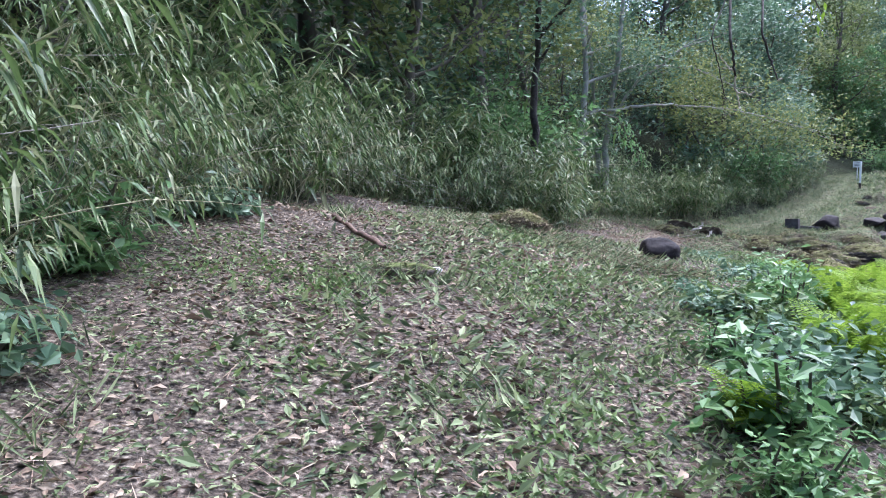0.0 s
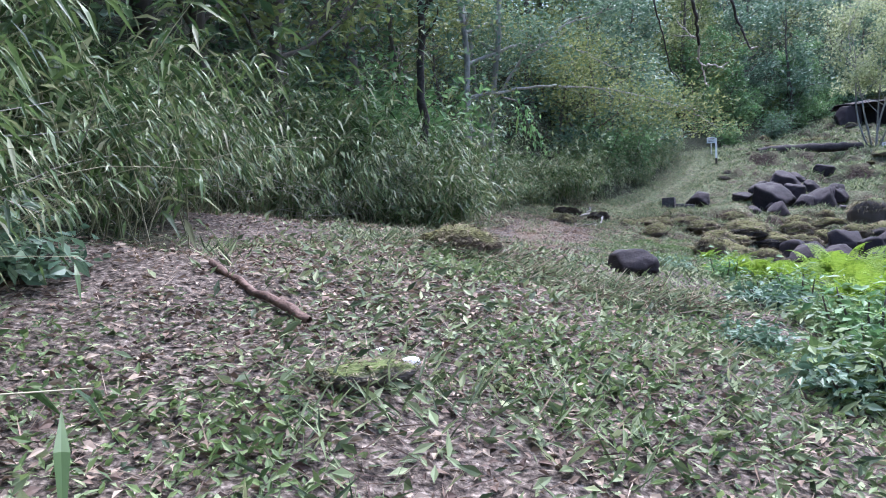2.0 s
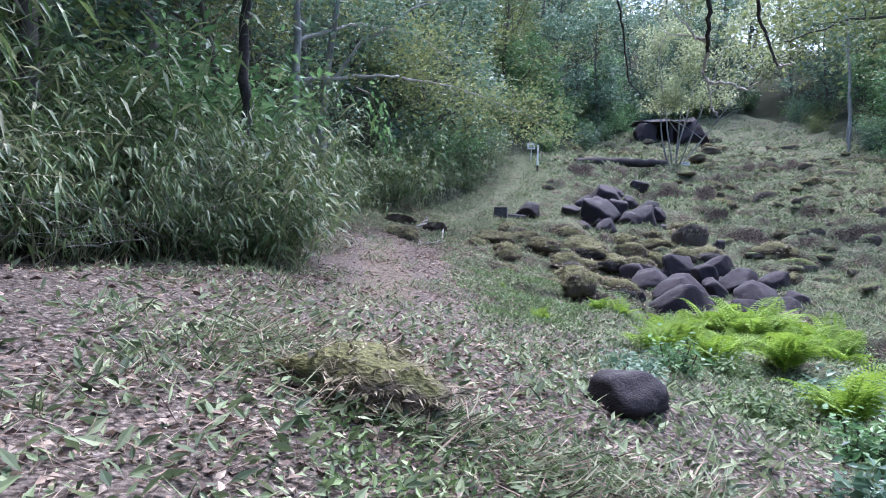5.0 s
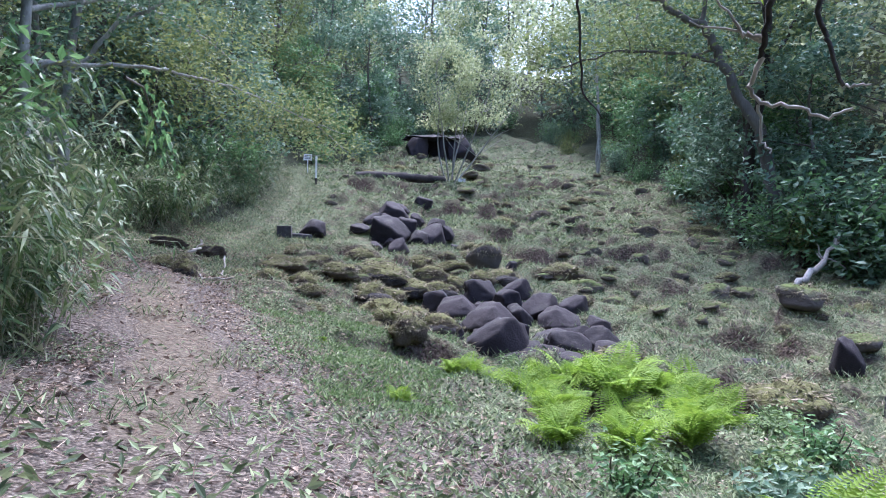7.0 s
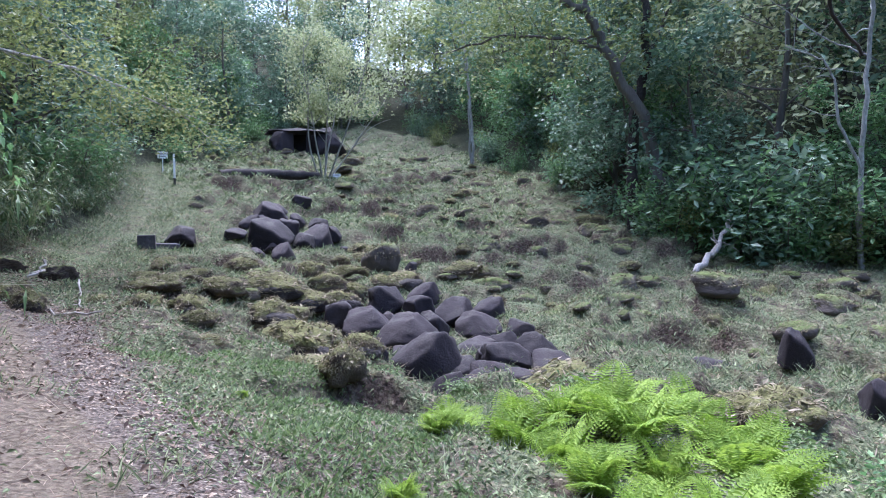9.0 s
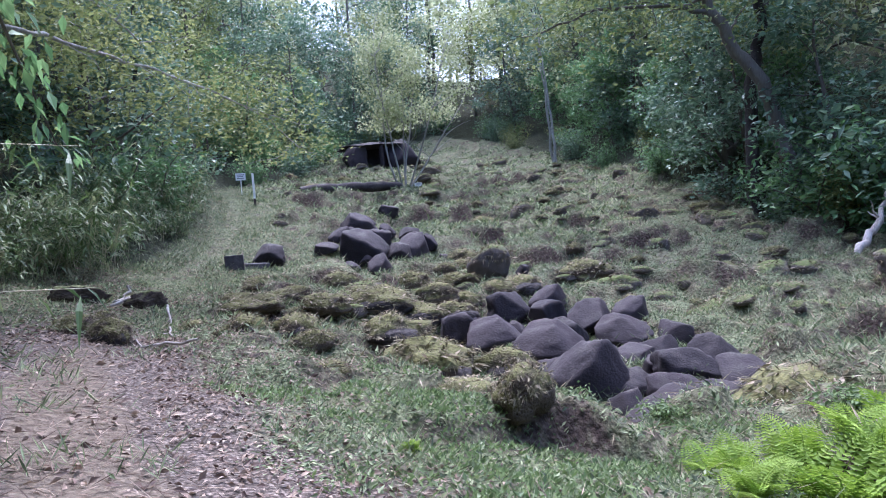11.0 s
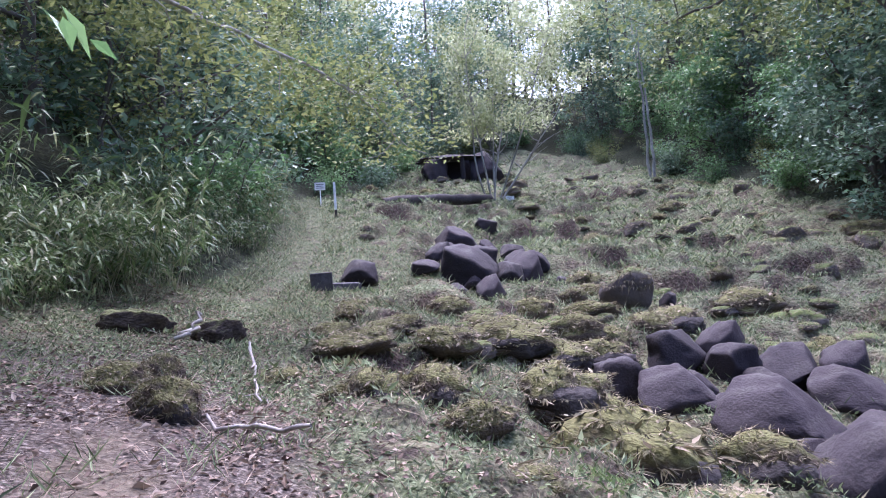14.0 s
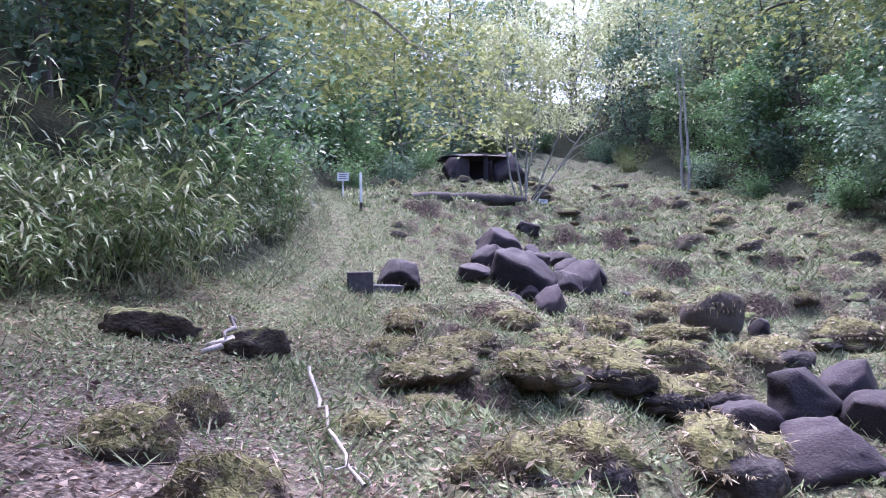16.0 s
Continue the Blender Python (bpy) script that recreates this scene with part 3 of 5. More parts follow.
def make_leaning(seed, reach, culms, per_culm, label, leaf=0.2):
    """Dwarf bamboo whose culms arch far out to one side (+x), with drooping fans of leaves and dead bare canes among them."""
    rng = np.random.default_rng(seed)
    root = new("bamboo_grass")
    live, dead, base, way = [], [], [], []
    for a in range(culms):
        c = wander(rng, (rng.normal(0, 0.25), rng.normal(0, 0.45), -0.1), (rng.uniform(0.15, 0.55), rng.normal(0, 0.28), 1), reach * rng.uniform(0.7, 1.25), 8, 0.07, -0.13)
        live.append((c, np.linspace(0.008, 0.002, 9)))
        for k in rng.beta(2.6, 1.1, per_culm) * 8:
            q = c[int(k)] * (1 - k % 1) + c[min(8, int(k) + 1)] * (k % 1)
            az = rng.normal(0, 1.1)
            base.append(q + rng.normal(0, 0.04, 3))
            way.append((np.cos(az), np.sin(az), rng.uniform(-1.1, 0.1)))
    for a in range(culms // 2):
        c = wander(rng, (rng.normal(0, 0.3), rng.normal(0, 0.6), rng.uniform(0.2, 1.3)), (rng.uniform(0.3, 1), rng.normal(0, 0.9), rng.uniform(-0.25, 0.35)), reach * rng.uniform(0.4, 0.8), 6, 0.1, -0.03)
        dead.append((c, np.linspace(0.007, 0.003, 7)))
    part("culm", mesh_from("bamboo_culm", *tubes(live, 3), CULM, True), CULM, root)
    part("dead_cane", mesh_from("bamboo_cane", *tubes(dead, 4), DEADWOOD, True), DEADWOOD, root, "bleached bare canes")["kind"] = "stuff"
    base, way = np.array(base), np.array(way)
    size = leaf * rng.uniform(0.5, 1.25, len(base))
    part("leaves", mesh_from("bamboo_leaves", *leaf_mesh(rng, base, way, size, size * 0.14, 0.5, 0.5), LEAF_BAMBOO), LEAF_BAMBOO, root)
    return tagged(root, label, "bamboo grass", "bamboo grass on the bank")


plant([forest[1]], [(-4.2, 9.0, 40, 0.85), (-3.6, 11.6, 100, 0.8), (-3.8, 14.2, 190, 0.85), (-2.6, 17.6, 250, 0.8), (-0.6, 20.6, 20, 0.85), (-4.6, 6.4, 70, 0.9), (-4.4, 3.8, 300, 0.8)])
leaning = [make_leaning(44, 2.0, 20, 26, "dwarf bamboo leaning out over the trail among dead canes"), make_leaning(45, 2.5, 20, 26, "tall arching dwarf bamboo with drooping leaf fans and dead canes")]
plant(leaning, [(-2.6, 3.1, 5, 0.75), (-2.9, 3.9, -15, 0.85), (-2.75, 4.7, 10, 0.75), (-2.9, 5.5, -5, 0.85), (-2.7, 6.3, 12, 0.8), (-2.9, 7.0, -20, 0.9), (-2.6, 7.8, 5, 0.8), (-2.5, 8.7, -10, 0.8),
                (-3.6, 4.4, 0, 1.15), (-3.6, 6.0, 8, 1.2), (-3.5, 7.6, -8, 1.15), (-2.3, 10.2, -30, 0.9), (-2.1, 11.6, -20, 1.0), (-2.1, 13.0, -35, 1.1), (-1.5, 14.4, -40, 1.05), (0.2, 16.6, -70, 1.05), (1.1, 17.3, -60, 1.1), (2.0, 18.0, -65, 1.0), (0.6, 18.0, -70, 1.35), (1.8, 19.0, -60, 1.3), (-0.6, 15.8, -50, 1.1)])

weeds = [
    make_shrub(36, 0.75, 0.9, 12, 900, 0.13, LEAF_FRESH, "bushy fresh green weed on the bank below the trail"),
    make_shrub(37, 0.5, 0.7, 10, 700, 0.1, LEAF_FRESH, "low leafy green weed among ferns"),
]
for ob in weeds:
    tagged(ob, category="weed", group="green weeds on the bank")
by_start = [(2.49, 6.75, 0, 0.7), (2.91, 7.55, 30, 0.9), (2.37, 5.15, 60, 0.7), (2.86, 4.75, 90, 0.8), (3.57, 5.35, 10, 0.9), (4.49, 6.75, 50, 1.1), (5.21, 7.65, 70, 1.1), (3.32, 8.35, 20, 0.8), (2.05, 4.25, 0, 0.5), (4.13, 9.05, 0, 0.8), (3.19, 6.35, 0, 1.0), (3.80, 7.35, 40, 1.15), (2.87, 5.55, 80, 0.8), (4.32, 8.35, 120, 1.1), (4.80, 7.45, 10, 1.2), (3.88, 6.05, 200, 1.1)]
by_ferns = [(5.6, 7.4, 90, 1.0), (2.4, 6.6, 0, 0.6), (6.2, 12.4, 30, 0.9), (7.7, 11.8, 60, 1.0), (9.6, 12.4, 20, 0.9), (11.2, 12.9, 70, 0.9), (10.8, 15.4, 0, 0.8), (11.6, 14.4, 50, 0.8), (4.5, 10.6, 10, 0.8), (3.9, 8.6, 15, 0.7), (12.9, 22.0, 30, 0.6), (13.4, 23.6, 30, 0.7), (17.9, 30.4, 0, 0.6), (9.4, 18.0, 0, 0.6), (10.8, 17.4, 0, 0.7), (11.9, 17.6, 90, 0.7)]
plant(weeds, by_start + by_ferns)
bank_weeds = [
    make_shrub(38, 0.85, 0.8, 11, 700, 0.14, LEAF_MID, "tall dark green weed with broad leaves beside the trail"),
    make_shrub(39, 0.6, 0.9, 11, 700, 0.13, LEAF_BLUE, "low grey-green weed with broad leaves on the wet bank"),
]
for ob in bank_weeds:
    tagged(ob, category="weed", group="green weeds on the bank")
plant(bank_weeds, [(1.75, 4.7, 0, 0.8), (2.2, 5.3, 40, 0.95), (1.85, 5.8, 90, 0.6), (2.5, 6.0, 10, 0.9), (2.9, 5.4, 150, 1.1), (2.2, 6.8, 60, 0.6), (2.8, 7.0, 20, 0.8), (3.4, 6.4, 120, 1.0), (3.2, 7.9, 200, 0.8), (2.4, 7.8, 30, 0.5), (1.5, 4.2, 80, 0.6), (3.4, 9.0, 50, 0.7),
                   (4.2, 9.6, 10, 0.7), (3.8, 11.4, 70, 0.6), (5.0, 12.0, 20, 0.7), (6.6, 11.4, 120, 0.9), (8.6, 11.6, 0, 0.9), (5.6, 8.2, 40, 1.0), (-2.5, 2.6, 0, 1.2), (-2.4, 4.6, 50, 1.1), (-2.5, 6.2, 100, 1.2), (-2.3, 8.2, 20, 1.0)])

# ---- boulders and mounds ----
def make_stone(name, seed, mat, square, rough, label, category, detail=3, facets=0):
    bm = bmesh.new()
    bmesh.ops.create_icosphere(bm, subdivisions=detail, radius=1)
    off = Vector((seed * 3.7, seed * 1.3, seed * 5.1))
    rnd = random.Random(seed)
    cuts = [(Vector((rnd.uniform(-1, 1), rnd.uniform(-1, 1), rnd.uniform(-0.6, 1))).normalized(), rnd.uniform(0.66, 0.93)) for _ in range(facets)]
    for v in bm.verts:
        p = v.co.normalized()
        k = (abs(p.x) ** square + abs(p.y) ** square + abs(p.z) ** square) ** (-1 / square)
        v.co = p * k * (1 + rough * noise.noise(p * 1.3 + off) + rough * 0.45 * noise.noise(p * 3.1 + off) + rough * 0.18 * noise.noise(p * 8 + off))
        for way, cut in cuts:
            over = v.co.dot(way) - cut
            if over > 0:
                v.co -= way * over * 0.88
        v.co *= 1 + rough * 0.22 * noise.noise(v.co * 5 + off) + rough * 0.1 * noise.noise(v.co * 13 + off)
        v.co *= 0.5
        if v.co.z < 0:
            v.co.z *= 0.8
    for f in bm.faces:
        f.smooth = True
    me = bpy.data.meshes.new(name)
    bm.to_mesh(me)
    bm.free()
    me.materials.append(mat)
    return name, me, label, category


def lay_stone(kind, x, y, w, d, h, turn, bury=0.25, tip=0.0, group="", label=""):
    name, me, text, category = kind
    ob = new(name, me)
    ob.matrix_basis = pose(x, y, gz(x, y) + h * (0.5 - bury), tip, tip * 0.6, turn) @ Matrix.Diagonal((w, d, h, 1))
    if me.name in TURFS:
        part("turf", TURFS[me.name], TURF, ob, "dry grass and moss hanging over the sides")["kind"] = "stuff"
    return tagged(ob, label or text, category, group)


def make_turf(kind, seed, n):
    """Blades and small leaves rooted on the upper faces of a stone, hanging downhill."""
    rng = np.random.default_rng(seed)
    me = kind[1]
    co, no = np.empty(len(me.vertices) * 3, np.float32), np.empty(len(me.vertices) * 3, np.float32)
    me.vertices.foreach_get("co", co)
    me.vertices.foreach_get("normal", no)
    co, no = co.reshape(-1, 3), no.reshape(-1, 3)
    pick = rng.choice(np.nonzero(co[:, 2] > 0.02)[0], n)
    base = co[pick] + rng.normal(0, 0.03, (n, 3)) * (1, 1, 0.3) + no[pick] * 0.005
    way = no[pick] * (0.5, 0.5, 0.35) + rng.normal(0, 0.45, (n, 3)) + (0, 0, -0.5)
    size = rng.uniform(0.04, 0.15, n)
    v, f = leaf_flat(rng, base, way, size, np.where(rng.uniform(0, 1, n) < 0.2, size * 0.35, 0.011), 0.6)
    TURFS[me.name] = mesh_from("turf", v, f, TURF)


TURFS = {}
# dark soil shape in the bark colour, paints the shade of hollows under mounds
SOIL_SHADE = make_stone("soil_face", 51, BARK_DARK, 3.0, 0.4, "", "", 3, 4)
boulders = [make_stone("boulder", s, ROCK, q, 0.24, "dark purple-grey bare boulder", "boulder", 4, 9) for s, q in ((1, 5.0), (2, 4.2), (3, 7.0), (4, 4.6), (5, 6.0))]
mossy = [make_stone("mossy_stone", s, ROCK_MOSS, q, 0.34, "stone overgrown with moss and short turf", "stone", 3, 4) for s, q in ((11, 2.4), (12, 2.8), (13, 3.2), (14, 2.2))]
mounds = [make_stone("turf_mound", s, MOUND, q, 0.42, "low earth mound with moss, roots and dry turf", "mound", 3) for s, q in ((21, 2.2), (22, 2.6), (23, 2.0))]
for a, kind in enumerate(mounds + mossy):
    make_turf(kind, 200 + a, 1700 if a < 3 else 1300)
rng = random.Random(3)
# the near heap of bare boulders
heap_upper = [(15.3, 23.6, 1.25, 1.0), (16.9, 23.3, 1.35, 0.85), (14.8, 22.4, 1.2, 0.75), (18.3, 22.9, 1.0, 0.65), (17.5, 21.7, 1.3, 0.8), (16.9, 22.4, 0.95, 0.7), (16.4, 21.5, 0.95, 0.75), (14.4, 20.9, 1.4, 0.8), (18.3, 20.8, 1.0, 0.7), (16.9, 20.5, 1.2, 0.6), (15.5, 20.0, 1.2, 0.55), (16.2, 19.5, 0.75, 0.5), (14.1, 18.7, 0.7, 0.55)]
heap_lower = [(12.9, 19.35, 1.45, 1.0), (11.9, 17.8, 1.2, 0.75), (14.0, 18.2, 1.0, 0.6), (12.9, 17.3, 1.0, 0.6), (14.6, 17.4, 1.2, 0.6), (13.4, 19.0, 0.9, 0.5), (15.3, 18.1, 1.0, 0.85), (13.0, 18.0, 0.75, 0.5), (17.4, 19.6, 0.8, 0.5), (14.9, 21.6, 0.8, 0.5), (15.9, 22.6, 0.6, 0.5), (17.7, 22.3, 0.7, 0.5), (15.7, 21.0, 0.6, 0.45), (13.3, 20.3, 0.7, 0.45), (12.2, 18.6, 0.7, 0.5), (17.6, 20.9, 0.6, 0.4), (14.2, 19.9, 0.6, 0.45), (16.1, 23.9, 0.7, 0.5), (12.0, 20.2, 0.6, 0.4)]
for a, (x, y, w, h) in enumerate(heap_upper + heap_lower):
    lay_stone(boulders[a % 5], x, y, w * 1.06, w * rng.uniform(0.8, 1.05), h * 1.25, rng.uniform(0, 360), 0.38, rng.uniform(-10, 10), "near heap of boulders")
# the heap further up the slope
for a, (x, y, w, h) in enumerate([(19.4, 30.2, 2.0, 1.15), (21.4, 29.7, 1.75, 1.1), (22.0, 32.8, 1.9, 0.9), (24.1, 32.1, 1.2, 0.6), (25.2, 34.1, 1.3, 0.6), (18.4, 30.9, 1.1, 0.35), (18.6, 28.8, 1.05, 0.65),
                                  (17.8, 29.3, 0.75, 0.4), (16.9, 31.9, 1.3, 0.8), (21.3, 28.5, 0.7, 0.5), (20.6, 31.8, 1.3, 0.9), (22.9, 31.0, 1.0, 0.6), (23.4, 33.8, 1.2, 0.6), (20.3, 29.5, 1.2, 0.8), (20.9, 30.9, 1.3, 0.85), (22.6, 30.0, 0.9, 0.6), (19.8, 31.5, 1.1, 0.7), (23.1, 32.4, 1.0, 0.6), (18.9, 29.6, 0.8, 0.5)]):
    lay_stone(boulders[(a + 2) % 5], x, y, w * 0.98, w * rng.uniform(0.65, 0.85), h * 1.15, 35 + rng.uniform(-15, 15), 0.25, rng.uniform(-7, 7), "boulders up the slope")
# single stones
lay_stone(mossy[1], 20.1, 25.9, 1.4, 1.2, 1.25, 30, 0.22, 4, label="large boulder with a mossy top beside small pale stones")
lay_stone(boulders[1], 20.7, 25.1, 0.65, 0.5, 0.5, 50, label="small grey stone beside a mossy boulder")
lay_stone(make_stone("boulder", 6, ROCK, 2.5, 0.2, "", "boulder", 4, 2), 2.83, 10.42, 0.52, 0.46, 0.36, 20, 0.4, label="rounded dark boulder beside the trail")
lay_stone(mossy[0], 29.9, 30.3, 1.3, 1.0, 0.95, 10)
lay_stone(boulders[0], 15.5, 14.3, 1.4, 1.0, 0.8, 60, label="dark boulder over a hollow in the stream bed")
lay_stone(boulders[2], 16.5, 13.2, 0.75, 0.6, 0.85, 20, label="upright grey stone beside a hollow")
lay_stone(boulders[4], 14.2, 11.8, 0.55, 0.6, 0.75, 0, label="grey stone among weeds")
lay_stone(mossy[2], 21.7, 15.5, 1.3, 1.0, 0.8, 70), lay_stone(mossy[3], 20.7, 11.6, 1.1, 0.8, 0.6, 10)
# turf mounds beside the trail and in the field
humps_upper = [(8.9, 22.7, 0.6, 0.42), (10.0, 22.9, 0.7, 0.45), (11.6, 25.9, 0.85, 0.34), (12.0, 27.1, 0.85, 0.3), (14.6, 25.4, 1.2, 0.5), (18.3, 27.3, 1.05, 0.6), (15.2, 26.5, 0.85, 0.4), (16.5, 25.2, 0.9, 0.48), (16.2, 24.4, 1.0, 0.6), (9.1, 21.6, 0.55, 0.32), (12.0, 22.7, 1.15, 0.55), (10.9, 25.6, 0.8, 0.28), (9.1, 24.3, 0.6, 0.24)]
humps_lower = [(15.2, 24.8, 0.95, 0.46), (13.1, 25.5, 1.0, 0.42), (13.4, 26.8, 0.75, 0.3), (18.5, 26.0, 1.0, 0.4), (19.2, 24.4, 1.1, 0.5), (22.0, 23.7, 1.25, 0.58), (10.9, 21.2, 1.35, 0.8), (10.1, 19.9, 1.1, 0.32), (13.9, 23.2, 0.9, 0.6), (11.6, 20.2, 0.8, 0.5), (7.2, 24.2, 0.58, 0.3), (7.9, 24.7, 0.38, 0.32), (7.1, 23.0, 0.45, 0.36), (12.4, 13.2, 1.3, 0.65), (12.8, 16.4, 1.6, 0.7), (1.0, 10.4, 0.8, 0.34), (16.0, 28.0, 1.0, 0.5), (13.6, 28.4, 0.8, 0.4)]
for a, (x, y, w, h) in enumerate(humps_upper + humps_lower):
    hump = lay_stone(mounds[a % 3], x, y, w * 1.15, w * rng.uniform(0.8, 1.1), h * 1.3, rng.uniform(0, 360), 0.42 if y > 10 else 0.6, rng.uniform(-8, 8), "turf mounds")
    # some mounds get the dark shape low in front as a shaded hollow
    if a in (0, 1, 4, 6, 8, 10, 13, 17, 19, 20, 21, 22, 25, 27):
        face = part("soil_face", SOIL_SHADE[1], None, hump, "dark soil shape standing in for the shaded hollow under the turf")
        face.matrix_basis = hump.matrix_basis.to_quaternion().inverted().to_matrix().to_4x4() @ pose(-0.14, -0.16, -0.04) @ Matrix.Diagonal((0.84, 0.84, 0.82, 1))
# mossy stones all over the slope
spots = []
for trial in range(6000):
    if len(spots) >= 290:
        break
    x, y = (rng.uniform(8.5, 22), rng.uniform(16, 30)) if trial < 400 else (rng.uniform(9, 50), rng.uniform(10, 52))
    if float(outside(np.array([x]), np.array([y]))[0]) < -0.8 and float(to_line(np.array([x]), np.array([y]), TRAIL)[0]) > 1.6 and all(math.hypot(x - a, y - b) > 0.8 for a, b in spots) and not (8.6 < x < 19.2 and 16.0 < y < 24.4) and not (13.5 < x < 26 and 28 < y < 35) and not (22 < x < 33 and 35.5 < y < 41.5):
        spots.append((x, y))
for a, (x, y) in enumerate(spots):
    w = rng.choice((0.4, 0.5, 0.65, 0.85, 1.1)) * rng.uniform(0.85, 1.15) * (0.7 if x < 15 else 1)
    lay_stone(mossy[a % 4] if a % 3 and x > 13.5 else mounds[a // 3 % 3], x, y, w * 1.15, w * rng.uniform(0.7, 1.3), w * rng.uniform(0.4, 0.9), rng.uniform(0, 360), 0.5, rng.uniform(-10, 10), "mossy stones on the slope")


# ---- dead wood, signs and the stone shelter ----
def wood(name, seed, pts, r0, r1, mat, label, category, twigs=0, twig_len=0.5, sides=8, sag=0.05):
    """A bent length of wood along pts, with broken twigs."""
    rng = np.random.default_rng(seed)
    pts = np.array(pts, float)
    k = np.linspace(0, len(pts) - 1, max(8, 4 * len(pts)))
    line = np.stack([np.interp(k, np.arange(len(pts)), pts[:, c]) for c in range(3)], 1)
    line[1:-1] += rng.normal(0, sag, (len(line) - 2, 3))
    root = new(name)
    rad = np.linspace(r0, r1, len(line)) * (1 + 0.12 * rng.normal(0, 1, len(line)))
    rad[0] *= 0.75
    part("stem", mesh_from(name + "_stem", *tubes([(line, np.abs(rad))], sides), mat, True), mat, root)
    for _ in range(twigs):
        a = rng.integers(len(line) // 4, len(line))
        tw = wander(rng, line[a], rng.normal(0, 1, 3) + 1.2 * (line[-1] - line[0]) / np.linalg.norm(line[-1] - line[0]), twig_len * rng.uniform(0.4, 1.3), 6, 0.3)
        part("twig", mesh_from(name + "_twig", *tubes([(tw, np.linspace(rad[a] * 0.45, rad[a] * 0.1 + 0.003, 7))], 5), mat, True), mat, root)
    return tagged(root, label, category)


def on(x, y, up=0.0):
    return (x, y, gz(x, y) + up)


LOG_Z = max(gz(26.5, 40.9), gz(28.4, 40.2), gz(30.2, 39.5), gz(31.9, 38.9)) + 0.16
wood("fallen_log", 1, [(26.5, 40.9, LOG_Z), (28.4, 40.2, LOG_Z + 0.03), (30.2, 39.5, LOG_Z), (31.9, 38.9, LOG_Z - 0.05)], 0.31, 0.24, BARK_DARK, "dark fallen log across the slope", "log", 3, 0.9, 10)
rot = make_stone("rotten_log", 41, ROT, 4.0, 0.4, "mossy rotten log lying broken beside the trail", "log", 4, 3)
lay_stone(rot, 9.1, 27.95, 1.0, 0.42, 0.5, -38, 0.3, 4)
lay_stone(rot, 10.0, 27.25, 0.75, 0.45, 0.46, -25, 0.3, -8)
wood("pale_root", 3, [on(9.15, 26.9, 0.08), on(9.5, 27.0, 0.3), on(9.7, 27.15, 0.42)], 0.04, 0.022, DEADWOOD, "pale root leaning on a rotten log", "root")
wood("dead_branch", 4, [on(26.4, 17.1, 0.05), on(27.6, 16.7, 0.85), on(29.0, 16.3, 1.55)], 0.13, 0.07, DEADWOOD, "bleached dead branch leaning at the forest edge", "branch", 4, 0.7)
wood("stick", 5, [on(-0.52, 7.55, 0.03), on(-0.78, 7.95, 0.05), on(-1.12, 8.45, 0.04)], 0.035, 0.022, REDSTICK, "red-brown broken stick on the trail", "stick", 0, 0.2, 7, 0.012)
wood("stick", 6, [on(9.3, 25.3, 0.35), on(8.9, 24.6, 0.1), on(8.0, 23.1, 0.05)], 0.019, 0.012, DEADWOOD, "bent pale stick among turf mounds", "stick", 3, 0.4, 6, 0.03)
wood("stick", 7, [on(7.4, 21.6, 0.25), on(7.3, 22.3, 0.08), on(7.2, 23.2, 0.06)], 0.022, 0.012, DEADWOOD, "thin pale stick among leaves", "stick", 2, 0.35, 6, 0.03)
lay_stone(("flat_stone", mossy[1][1], "flat grey stone in the trail", "stone"), -0.31, 6.84, 0.46, 0.32, 0.15, 15, 0.35)
pale = make_stone("pale_stone", 31, PALE_STONE, 2.6, 0.4, "small whitish stone on the trail", "stone", 2)
lay_stone(pale, -0.06, 7.03, 0.13, 0.085, 0.08, 30, 0.3), lay_stone(pale, -0.18, 7.22, 0.06, 0.05, 0.04, 70, 0.3)


def box_bm(w, d, h, bevel=0.01):
    bm = bmesh.new()
    bmesh.ops.create_cube(bm, size=1)
    bmesh.ops.scale(bm, vec=(w, d, h), verts=bm.verts)
    bmesh.ops.bevel(bm, geom=bm.edges[:], offset=bevel, segments=2, affect="EDGES", profile=0.6)
    return bm


def signboard(x, y, turn, w, h, up, label, bars):
    root = new("sign")
    root.matrix_basis = pose(*on(x, y, -0.1), 0, 2, turn)
    b = part("board", box_bm(w, 0.025, h, 0.006), WHITE, root, "white painted board")
    b.matrix_basis = pose(0, 0, up + 0.1)
    p = part("post", box_bm(0.05, 0.04, up + 0.2, 0.008), WHITE, root)
    p.matrix_basis = pose(0, 0.035, (up + 0.2) / 2)
    for a in range(bars):
        t = part("text_line", box_bm(w * (0.7 - 0.1 * (a % 2)), 0.004, h * 0.09, 0.001), PRINT, b, "grey unreadable writing")
        t.matrix_basis = pose(-w * 0.04 * (a % 2), -0.0155, h * (0.26 - 0.24 * a))
    return tagged(root, label, "sign")


signboard(25.4, 44.0, -45, 0.5, 0.36, 0.95, "small white notice board on a post by the trail", 3)
signboard(33.9, 39.2, -45, 0.44, 0.2, 0.5, "low white name plate on a stake beside a tree", 2)
white_post = new("marker_post")
white_post.matrix_basis = pose(*on(23.8, 41.0, -0.1), 0, 1, -40)
part("shaft", box_bm(0.1, 0.1, 1.25, 0.012), WHITE, white_post).matrix_basis = pose(0, 0, 1.0)
part("foot", box_bm(0.11, 0.11, 0.5, 0.012), BARK_DARK, white_post, "dark bare lower end").matrix_basis = pose(0, 0, 0.2)
tagged(white_post, "white-topped wooden marker post beside the trail", "post")
block = new("concrete_block")
block.matrix_basis = pose(*on(15.0, 31.1, 0.2), 0, 0, -38)
